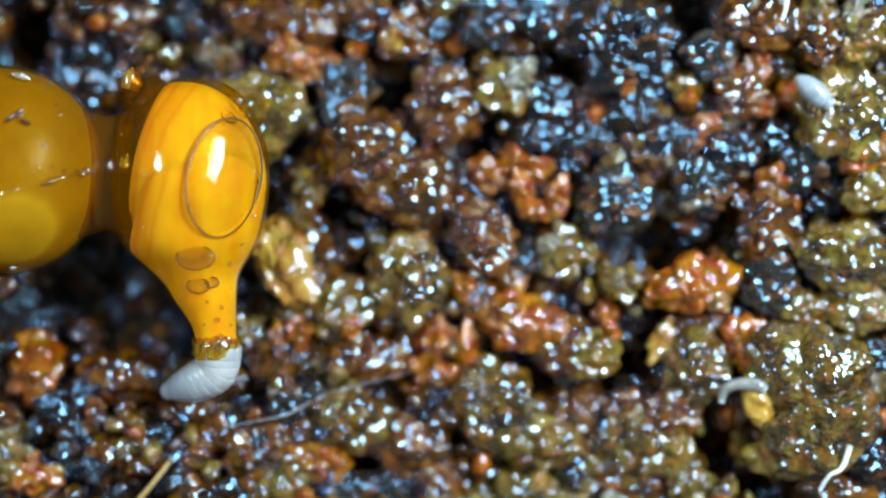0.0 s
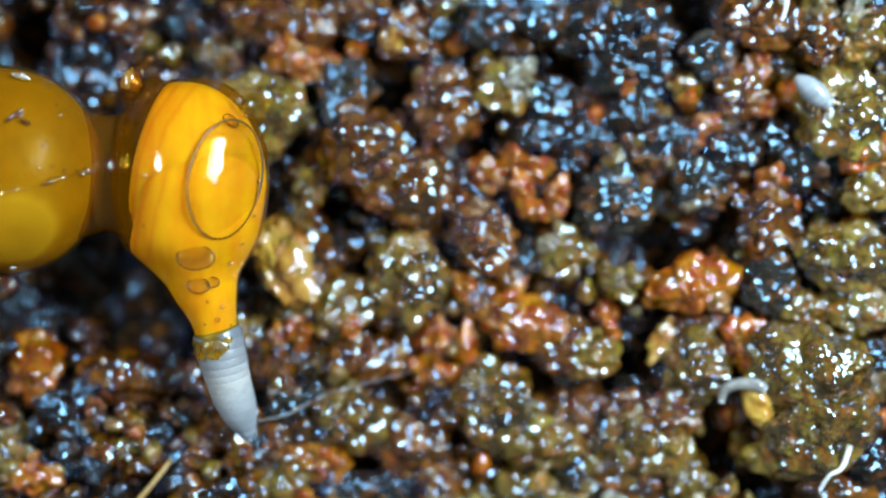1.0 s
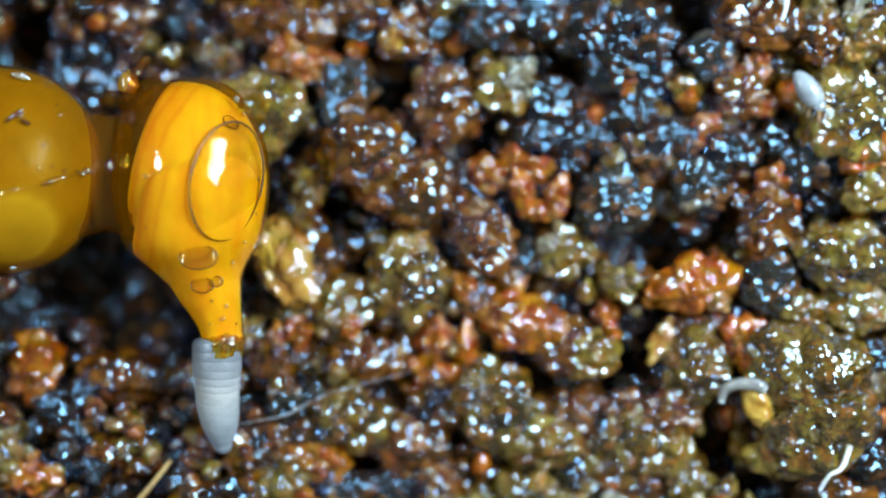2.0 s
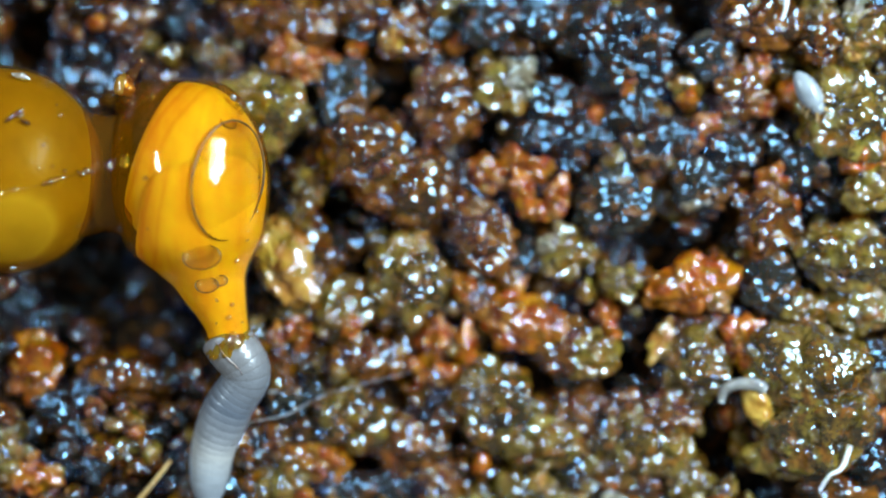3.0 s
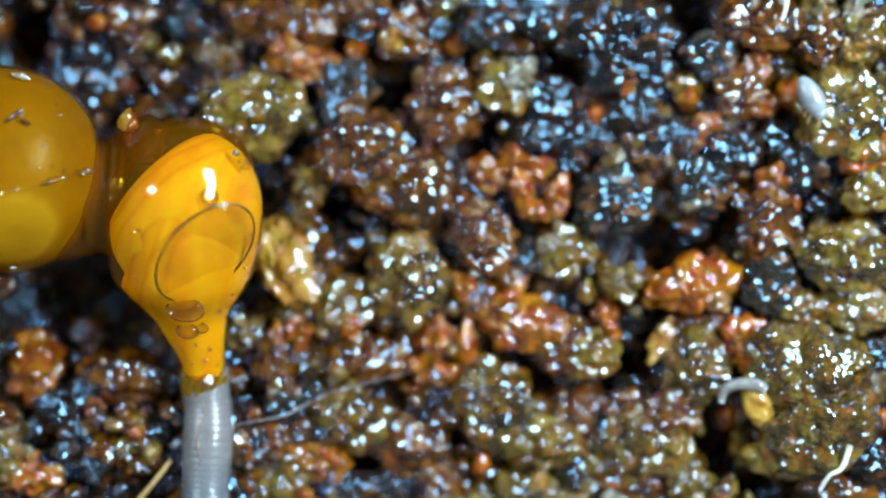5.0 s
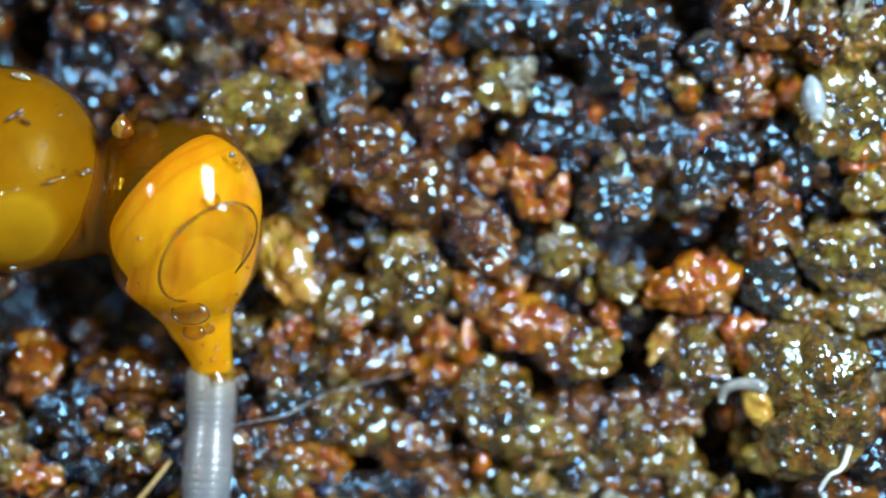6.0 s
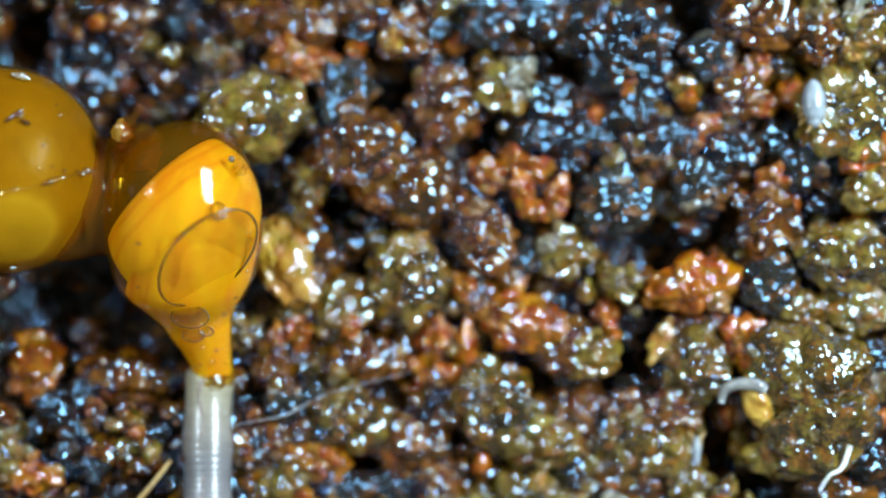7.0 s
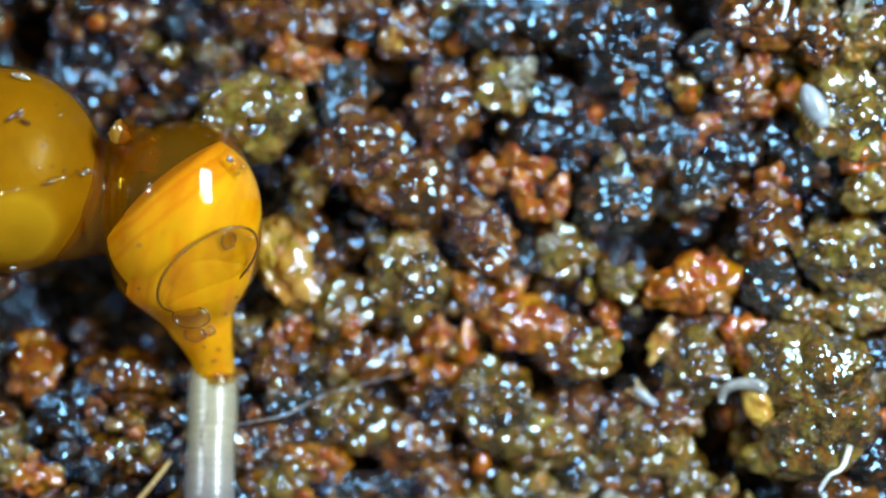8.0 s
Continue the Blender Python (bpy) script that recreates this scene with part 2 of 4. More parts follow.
def ball(level):
    if level not in _balls:
        bm = bmesh.new()
        bmesh.ops.create_icosphere(bm, subdivisions=level, radius=1)
        v = np.array([q.co[:] for q in bm.verts])
        f = [[q.index for q in a.verts] for a in bm.faces]
        bm.free()
        _balls[level] = (v / np.linalg.norm(v, axis=1)[:, None], f)
    return _balls[level]


def lumpy(level, rx, ry, rz, seed, rough=0.22, grain=0.05, grain_size=0.16, block=0.0):
    """A crumb: an ellipsoid with broad dents and small knobs on it. block: how far it is squared off."""
    d, f = ball(level)
    out = np.empty_like(d)
    off = Vector((seed * 7.13, seed * 3.71, seed * 1.97))
    big = max(rx, ry)
    for i, n in enumerate(d):
        if block:
            q = np.sign(n) * np.abs(n) ** (1 - block)
            n = q / max(np.abs(q).max() ** 0.5 * np.linalg.norm(q) ** 0.5, 1e-6)
        p = Vector((n[0] * rx, n[1] * ry, n[2] * rz))
        w = 1 + rough * (noise.noise(p / big * 1.3 + off) * 1.1 + noise.noise(p / big * 3.1 + off) * 0.7)
        cell = noise.voronoi(p / grain_size + off)[0][0]
        g = grain * (0.5 - cell) + grain * 0.5 * noise.noise(p / (grain_size * 0.45) + off)
        r = p.length or 1
        out[i] = np.array(p * (w + g / r))
    return out, f


def tube(points, radii, seg=10):
    """A closed round tube along points in mm."""
    pts = [Vector(p) for p in points]
    verts, faces = [], []
    up = Vector((0.13, 0.21, 0.97))
    for i, p in enumerate(pts):
        t = (pts[min(i + 1, len(pts) - 1)] - pts[max(i - 1, 0)]).normalized()
        a = t.cross(up).normalized()
        b = a.cross(t)
        for k in range(seg):
            ang = 2 * math.pi * k / seg
            verts.append(p + (a * math.cos(ang) + b * math.sin(ang)) * radii[i])
    n = len(pts)
    for i in range(n - 1):
        for k in range(seg):
            faces.append((i * seg + k, i * seg + (k + 1) % seg, (i + 1) * seg + (k + 1) % seg, (i + 1) * seg + k))
    faces.append(tuple(range(seg)))
    faces.append(tuple(range((n - 1) * seg, n * seg))[::-1])
    return verts, faces


def spline(points, n):
    """n points on a smooth line through the given ones."""
    p = [Vector(q) for q in points]
    p = [p[0] * 2 - p[1], *p, p[-1] * 2 - p[-2]]
    out = []
    m = len(p) - 3
    for i in range(n):
        u = i / (n - 1) * m
        k = min(int(u), m - 1)
        s = u - k
        a, b, c, d = p[k:k + 4]
        out.append(0.5 * ((2 * b) + (c - a) * s + (2 * a - 5 * b + 4 * c - d) * s * s + (3 * b - a - 3 * c + d) * s ** 3))
    return out


def lathe(rows, seg=64, rings=70, scale=0.01, wobble=0.0, exact=False):
    """A round body along -y: rows of (y, middle x, radius), smoothly joined."""
    rows = rows if rows[0][0] > rows[-1][0] else rows[::-1]
    prof = rows if exact else spline(rows, rings)
    rings = len(prof)
    verts, faces = [], []
    for y, cx, r in prof:
        for k in range(seg):
            a = 2 * math.pi * k / seg
            q = Vector((math.cos(a), math.sin(a), y * 0.01))
            rr = max(r, 0.4) * (1 + wobble * noise.noise(q * 1.7))
            verts.append(((cx + rr * math.cos(a)) * scale, y * scale, rr * math.sin(a) * scale))
    for i in range(rings - 1):
        for k in range(seg):
            faces.append((i * seg + k, i * seg + (k + 1) % seg, (i + 1) * seg + (k + 1) % seg, (i + 1) * seg + k))
    faces.append(tuple(range(seg))[::-1])
    faces.append(tuple(range((rings - 1) * seg, rings * seg)))
    return verts, faces


# ---- soil ----
HOLLOWS = [(690, 130, 45), (1210, 30, 50), (1262, 780, 45), (1370, 868, 45), (200, 520, 110), (400, 20, 34), (588, 100, 26), (300, 60, 30), (660, 190, 24), (1115, 655, 40), (50, 60, 55), (1285, 400, 36),
           (950, 665, 40), (330, 590, 40), (480, 275, 40), (565, 165, 28), (860, 250, 38), (1165, 430, 60), (1000, 130, 36), (1020, 400, 25), (640, 820, 30), (600, 380, 30)]
DIPS = [((a - 784) * 0.01, (441 - b) * 0.01, c * 0.011) for a, b, c in HOLLOWS]


def height(x, y):
    """The soil's surface in mm: hollows between crumbs, lower in the middle, higher to the right."""
    q = Vector((x * 0.35, y * 0.35, 3.3))
    dip = sum(0.8 * math.exp(-((x - a) ** 2 + (y - b) ** 2) / (c * c)) for a, b, c in DIPS)
    return -0.55 - dip + 0.35 * noise.noise(q) + 0.22 * noise.noise(q * 3.1) + 0.10 * noise.noise(q * 8.0) + 0.035 * max(min(x, 9.0), 0) + 0.09 * max(min(x + 4.0, 0), -3.0) + lift(784 + 100 * min(x, 9.0), 441 - 100 * y)


def ground_sheet():
    xs = np.concatenate([np.linspace(-60, -11, 14)[:-1], np.linspace(-11, 11, 320), np.linspace(11, 60, 14)[1:]])
    ys = np.concatenate([np.linspace(-60, -7, 14)[:-1], np.linspace(-7, 7, 205), np.linspace(7, 60, 14)[1:]])
    verts = [(x, y, height(x, y)) for y in ys for x in xs]
    n = len(xs)
    faces = [(j * n + i, j * n + i + 1, (j + 1) * n + i + 1, (j + 1) * n + i) for j in range(len(ys) - 1) for i in range(n - 1)]
    tagged(link_mesh("ground", verts, faces, GROUND), "dark wet humus soil under the crumbs", "soil", kind="structure")


ground_sheet()

WORDS = {
    "dark": "blackish brown wet humus crumb", "red": "reddish brown wet soil crumb", "orange": "rust orange wet bark crumb",
    "amber": "light orange wet wood chip", "tan": "tan wet soil clod with sandy grains", "olive": "olive brown wet soil clod",
    "grey": "grey wet mineral soil crumb", "pale": "pale cream mineral grain",
}
_count = [0]


PLACED = []


def crumb(kind, px, py, rx, ry, z=0.0, turn=0, tall=0.8, level=4, rough=0.44, grain=0.07, size=0.22, block=0.0, knobs=14):
    """One crumb of soil with smaller grains stuck to it; px, py, rx, ry in 0.01 mm on the plan."""
    _count[0] += 1
    rnd = random.Random(_count[0])
    rough = min(rough, 0.30) if max(rx, ry) > 60 else rough
    level += 2 if level == 4 and max(rx, ry) > 58 else 1
    k = (DIST - z) / DIST * 0.01
    v, f = lumpy(level, rx * k, ry * k, min(rx, ry) * k * tall, _count[0], rough, grain, size, block)
    n = v / np.linalg.norm(v, axis=1)[:, None]
    small = min(rx, ry) * k
    rise = np.zeros(len(v))
    for _ in range(int(knobs * 1.6 * min(2.0, small / 0.35))):
        c = v[rnd.randrange(len(v))]
        r = rnd.uniform(0.18, 0.46) * min(small, 0.60)
        d = np.linalg.norm(v - c, axis=1) / r
        rise = np.maximum(rise, r * rnd.uniform(0.35, 0.65) * np.clip(1 - d * d, 0, 1) ** 0.8)
    v = v + n * rise[:, None]
    where = "in the wet soil" if max(rx, ry) < 60 else "resting on the wet soil"
    ob = link_mesh("soil_crumb", v, f, SOILS[kind])
    at_mm(ob, P(px, py, z), 0, 0, turn)
    PLACED.append((px, py, max(rx, ry), kind))
    return tagged(ob, WORDS[kind] + " " + where, "soil crumb", "soil crumbs")


def crumbs(kind, rows, **more):
    for r in rows:
        crumb(kind, *r, **more)


crumbs("red", [(205, 22, 85, 22, -0.4, -8), (455, 40, 60, 42, -0.3, 0), (545, 45, 62, 40, -0.3, 10), (625, 15, 55, 28, -0.3, 0),
               (715, 62, 40, 42, -0.1, 0), (792, 190, 58, 68, 0.0, 10), (640, 262, 82, 58, 0.1, 20), (720, 335, 85, 68, 0.1, -20)])
crumbs("red", [(910, 72, 30, 25, -0.2, 0), (1040, 180, 32, 26, -0.2, 0), (855, 420, 52, 75, 0.1, 18), (1345, 35, 72, 52, 0.5, 0),
               (1455, 75, 50, 42, 0.6, 0), (1360, 400, 52, 65, 0.2, -10), (1005, 615, 75, 50, 0.0, 0), (645, 640, 78, 45, -0.1, 8)])
crumbs("red", [(720, 775, 85, 52, -0.2, 0), (485, 645, 42, 55, -0.2, 0), (230, 665, 82, 48, -0.3, -5), (160, 592, 30, 28, -0.6, 0),
               (470, 775, 42, 34, -0.2, 0), (432, 815, 40, 50, -0.2, 0), (860, 530, 62, 38, -0.1, 0), (1190, 730, 40, 40, 0.1, 0)])
crumbs("red", [(1100, 722, 38, 26, 0.0, 0), (1480, 862, 62, 36, 0.4, 0), (780, 855, 45, 38, -0.2, 0), (1170, 290, 48, 34, 0.0, 0),
               (560, 455, 50, 45, -0.3, 0), (1310, 170, 50, 40, 0.2, 0), (1005, 730, 70, 40, -0.2, 0), (1225, 585, 60, 32, 0.0, 0)])
crumbs("orange", [(545, 112, 62, 34, -0.1, -12), (926, 338, 20, 40, 0.25, 10), (952, 374, 34, 17, 0.25, 0), (986, 345, 19, 34, 0.25, 0), (955, 293, 28, 14, 0.2, 0), (868, 308, 32, 30, 0.0, 0), (1340, 115, 26, 22, 0.4, 20),
                  (1350, 192, 17, 17, 0.4, 0), (1255, 222, 26, 20, 0.2, 0), (1235, 250, 18, 14, 0.2, 0), (1370, 318, 26, 24, 0.3, 0)])
crumbs("orange", [(1225, 505, 80, 46, 0.3, 15), (622, 578, 20, 19, 0.4, 0), (930, 570, 82, 52, 0.1, -10), (490, 602, 20, 26, 0.0, 0),
                  (62, 645, 46, 56, -0.25, 5), (50, 845, 48, 30, -0.3, 10), (570, 815, 50, 38, -0.1, 0)])
crumbs("orange", [(820, 505, 26, 26, 0.1, 0), (828, 615, 20, 42, 0.0, 0), (1080, 580, 13, 34, 0.2, 15), (1420, 715, 20, 20, 1.3, 0), (1255, 75, 20, 15, 0.3, 0),
                  (1540, 265, 48, 55, 0.5, 0), (1320, 610, 40, 40, 0.4, 0), (1100, 150, 24, 18, 0.2, 0)])
crumbs("amber", [(1275, 535, 17, 20, 0.7, 0), (1168, 600, 18, 42, 0.3, -25), (1510, 85, 18, 20, 1.1, 0), (735, 430, 26, 24, 0.2, 0), (690, 72, 18, 18, 0.2, 0)])
crumb("amber", 503, 468, 40, 82, 0.3, 28, block=0.35)
crumbs("tan", [(446, 202, 104, 76, 0.1, 0), (892, 156, 38, 50, 0.15, 0), (1515, 65, 46, 44, 0.7, 0),
               (1450, 20, 32, 30, 0.5, 0), (1500, 205, 88, 82, 0.4, 0), (1545, 335, 52, 40, 0.5, 0), (1095, 502, 34, 26, 0.3, -15)])
crumbs("tan", [(1000, 448, 46, 44, 0.1, 0), (1040, 630, 46, 38, 0.2, 0), (955, 782, 80, 48, 0.0, -10), (1180, 795, 40, 42, 0.1, 0),
               (1220, 855, 38, 30, 0.1, 0), (430, 592, 32, 34, -0.2, 0), (1440, 445, 32, 34, 0.5, 0), (20, 790, 34, 46, -0.5, 0)])
crumbs("tan", [(1505, 455, 80, 62, 0.5, -10), (1520, 545, 60, 40, 0.3, 0)])
crumbs("olive", [(385, 96, 48, 42, -0.7, 0), (252, 104, 46, 34, -1.0, 0), (545, 335, 32, 42, -0.1, 0), (720, 490, 66, 78, 0.1, 0), (598, 552, 54, 50, 0.0, 0),
                 (1238, 645, 55, 62, 0.2, 0), (870, 715, 62, 76, 0.1, 10), (612, 742, 72, 58, 0.0, 0), (230, 745, 26, 16, -0.3, 0)])
crumbs("olive", [(1130, 785, 68, 60, 0.0, 0), (1420, 545, 50, 40, 0.2, 0), (1060, 830, 60, 40, -0.1, 0), (1090, 770, 40, 36, 0.0, 0), (500, 850, 45, 34, -0.2, 0)])
crumbs("grey", [(610, 168, 50, 60, -0.2, 0), (640, 58, 26, 24, -0.2, 0), (1010, 82, 32, 22, -0.1, 0), (1235, 330, 44, 46, 0.3, 0),
                (1258, 102, 50, 42, 0.2, 20), (1365, 502, 48, 56, 0.2, 0), (930, 450, 40, 30, -0.1, 0)])
# grey crumbs given the humus tone to stand for shade around the cocoons
crumbs("dark", [(150, 130, 70, 66, -0.7, 0), (330, 830, 60, 45, -0.7, 0), (330, 30, 34, 40, -0.6, 0), (510, 320, 40, 45, -0.5, 0)])
crumbs("grey", [(1090, 365, 58, 58, 0.1, 0), (1425, 290, 40, 40, 0.2, 0), (1120, 690, 30, 24, -0.3, 0)])
crumbs("dark", [(870, 42, 58, 46, -0.1, 0), (960, 32, 52, 42, 0.0, 0), (1042, 42, 60, 46, 0.1, 0), (1122, 58, 58, 55, 0.2, 0),
                (1088, 122, 44, 42, 0.1, 0), (1158, 132, 36, 44, 0.1, 0), (1110, 205, 44, 36, 0.1, 0), (972, 182, 44, 42, 0.0, 0)], size=0.12, grain=0.07)
crumbs("dark", [(960, 235, 52, 36, -0.1, 0), (1050, 235, 46, 36, 0.0, 0), (1195, 245, 62, 36, 0.1, 0), (1300, 260, 50, 34, 0.2, 0),
                (600, 430, 50, 30, -0.3, 0), (600, 862, 62, 30, -0.2, 0), (690, 862, 50, 30, -0.2, 0), (1540, 820, 42, 58, 0.4, 0)], size=0.12, grain=0.07)
crumbs("pale", [(918, 145, 26, 38, 0.42, 0), (970, 432, 18, 17, 0.5, 0), (1240, 350, 34, 14, 0.65, 30), (852, 478, 16, 12, 0.3, 0), (1510, 20, 28, 14, 0.9, 60)])

# the large clod
crumb("olive", 1430, 655, 112, 78, 0.75, 0, 0.9, 5, 0.25, 0.06, 0.17)
crumb("olive", 1452, 752, 100, 82, 0.70, 10, 0.9, 5, 0.25, 0.06, 0.17)
crumb("tan", 1400, 812, 88, 36, 0.5, -5, 1.0, 5, 0.2, 0.05)


def more_crumbs(n):
    """Smaller crumbs wherever the larger ones leave room."""
    rnd = random.Random(5)
    made, tries = 0, 0
    while made < n and tries < 20000:
        tries += 1
        px, py, r = rnd.uniform(-60, 1628), rnd.uniform(-60, 942), rnd.choice((17, 20, 24, 28, 34))
        if any(math.hypot(px - a, py - b) < c + r * 0.6 for a, b, c in HOLLOWS):
            continue
        if any(math.hypot(px - a, py - b) < c * 0.72 + r * 0.75 for a, b, c, _ in PLACED) or (px < 480 and 120 < py < 480):
            continue
        near = min(PLACED, key=lambda q: math.hypot(px - q[0], py - q[1]))[3]
        # mostly humus at the lower left, its dark tone also carrying the shade there
        if px < 430 and py > 430:
            near = "dark" if rnd.random() < 0.75 else "red"
        kind = near if rnd.random() < 0.5 else rnd.choice(("red", "dark", "dark")) if px < 430 else rnd.choice(("red", "red", "dark", "dark", "olive", "grey", "tan", "orange"))
        crumb(kind, px, py, r, r * rnd.uniform(0.7, 1), rnd.uniform(-0.35, 0.05) + (0.3 if px > 1250 else 0), rnd.uniform(0, 180), knobs=10, level=3)
        made += 1


more_crumbs(152)


def grains():
    """Small soil grains that fill the space between the crumbs."""
    rnd = random.Random(11)
    kinds = list(SOILS)
    share = {"dark": 1100, "red": 1050, "orange": 180, "amber": 60, "tan": 170, "olive": 260, "grey": 230, "pale": 40}
    for kind in kinds:
        shapes = [lumpy(3, 1, 0.85, 0.75, 300 + s, 0.35, 0.12, 0.6) for s in range(6)]
        verts, faces, base = [], [], 0
        for _ in range(share[kind]):
            x, y = rnd.uniform(-11, 11), rnd.uniform(-6.6, 6.6)
            # few light grains on the left, so the colour holds that side's shade
            if kind not in ("dark", "red") and x < -3.6 and rnd.random() < 0.8:
                continue
            if kind != "dark" and any(math.hypot(x - a, y - b) < c for a, b, c in DIPS):
                continue
            r = rnd.choice((0.09, 0.12, 0.16, 0.22, 0.3)) * rnd.uniform(0.8, 1.25)
            v, f = rnd.choice(shapes)
            rot = Euler((rnd.uniform(0, 6.3), rnd.uniform(0, 6.3), rnd.uniform(0, 6.3))).to_matrix()
            q = (v * r) @ np.array(rot).T + np.array((x, y, height(x, y) + r * rnd.uniform(0.2, 1.1)))
            verts.append(q)
            faces += [[i + base for i in t] for t in f]
            base += len(q)
        ob = link_mesh("soil_grains", np.concatenate(verts), faces, SOILS[kind])
        tagged(ob, WORDS[kind].replace(" crumb", " grains").replace(" clod", " grains").replace(" chip", " grains") + " filling the gaps", "soil", kind="stuff")


grains()


def chunks(n):
    """Small lumps between the crumbs, of the stuff of the nearest crumb."""
    rnd = random.Random(23)
    shapes = [lumpy(3, 1, 0.85, 0.75, 400 + q, 0.4, 0.10, 0.45) for q in range(8)]
    heaps = {}
    for _ in range(n):
        px, py = rnd.uniform(-80, 1650), rnd.uniform(-80, 960)
        if any(math.hypot(px - a, py - b) < c for a, b, c in HOLLOWS) or (px < 470 and 100 < py < 720):
            continue
        near = min(PLACED, key=lambda q: math.hypot(px - q[0], py - q[1]) - q[2])[3]
        kind = near if rnd.random() < 0.65 else rnd.choice(("red", "dark", "olive", "orange", "tan", "red"))
        r = rnd.uniform(0.10, 0.26)
        v, f = rnd.choice(shapes)
        rot = np.array(Euler((rnd.uniform(0, 6.3), rnd.uniform(0, 6.3), rnd.uniform(0, 6.3))).to_matrix())
        verts, faces = heaps.setdefault(kind, ([], []))
        base = sum(len(q) for q in verts)
        verts.append((v * r) @ rot.T + np.array(P(px, py, rnd.uniform(-0.30, 0.12))))
        faces += [[i + base for i in t] for t in f]
    for kind, (verts, faces) in heaps.items():
        ob = link_mesh("soil_lumps", np.concatenate(verts), faces, SOILS[kind])
        tagged(ob, WORDS[kind].replace(" crumb", " lumps").replace(" clod", " lumps").replace(" chip", " lumps") + " wedged between crumbs", "soil", kind="stuff")


chunks(1000)

# ---- the cocoons ----
CZ = 1.5
KZ = (DIST - CZ) / DIST
PROFILE = [(172, 3, 1), (170, 3, 27), (162, 3, 54), (148, 3, 79), (125, 2, 101), (95, 0, 119), (55, 0, 134), (0, 0, 141), (-40, 0, 139), (-80, 0, 132),
           (-115, -1, 123), (-140, 1, 108), (-165, 7, 86), (-185, 14, 71.5), (-200, 20, 64), (-225, 27, 55.5), (-250, 36, 46.5), (-275, 43, 40), (-295, 46, 38), (-303, 46, 31)]
PITCH = [(0.0, 0), (3.1, 0), (3.3, 13), (3.6, 10), (3.9, 14), (4.2, 13), (4.7, 13), (5.8, 17), (6.5, 18.5), (8.0, 20)]


def pitch(t):
    """How far the neck dips towards the soil, in degrees."""
    return float(np.interp(t, [a for a, _ in PITCH], [b for _, b in PITCH]))


def dome(x, y, r):
    """The bubble's roof: bent as the shell is round and along its axis."""
    return r - x * x / (2 * r) - y * y / ((3.6 if y > 0 else 6.5) * r)


def sphere_patch(a, b, r0, r1, rings=10, seg=40):
    """A lens under the shell, half widths a and b, from height r0 inside to r1 outside, facing +z."""
    verts, faces = [], []
    for side in (0, 1):
        for i in range(rings + 1):
            u = i / rings
            for k in range(seg):
                t = 2 * math.pi * k / seg
                x, y = a * u * math.cos(t), b * u * math.sin(t)
                edge = math.sqrt(max(1 - u * u, 0))
                verts.append((x, y, dome(x, y, r1) - (r1 - r0) * 0.5 + (1 if side else -1) * (r1 - r0) * 0.5 * edge))
    n = (rings + 1) * seg
    for side in (0, 1):
        for i in range(rings):
            for k in range(seg):
                q = [side * n + i * seg + k, side * n + (i + 1) * seg + k, side * n + (i + 1) * seg + (k + 1) % seg, side * n + i * seg + (k + 1) % seg]
                faces.append(q if side else q[::-1])
    return verts, faces


def patch_rim(a, b, r, thick, seg=72):
    verts, faces, m = [], [], 8
    for k in range(seg):
        t = 2 * math.pi * k / seg
        x, y = a * math.cos(t), b * math.sin(t)
        h = thick * (1 + 0.5 * noise.noise(Vector((math.cos(t) * 2, math.sin(t) * 2, a))))
        for j in range(m):
            q = 2 * math.pi * j / m
            verts.append((x + math.cos(t) * math.cos(q) * h, y + math.sin(t) * math.cos(q) * h, dome(x, y, r) + math.sin(q) * h))
    for k in range(seg):
        for j in range(m):
            faces.append((k * m + j, ((k + 1) % seg) * m + j, ((k + 1) % seg) * m + (j + 1) % m, k * m + (j + 1) % m))
    return verts, faces


def cut_ball(r, d, slant, level=5):
    """A ball cut off by a slightly bulged face towards the left, slant degrees upwards, with a rounded edge."""
    v, f = ball(level)
    turn = Euler((0, 0, radians(slant))).to_matrix()
    out = []
    for p in v:
        p = turn @ Vector(p) * r
        p *= 1 + 0.012 * noise.noise(p * 2.2)
        lim = -d - 0.17 + 0.17 * (p.y ** 2 + p.z ** 2) / (r * r)
        if p.x < lim:
            p.x = lim + (p.x - lim) * 0.10
        out.append(turn.inverted() @ p)
    return out, f


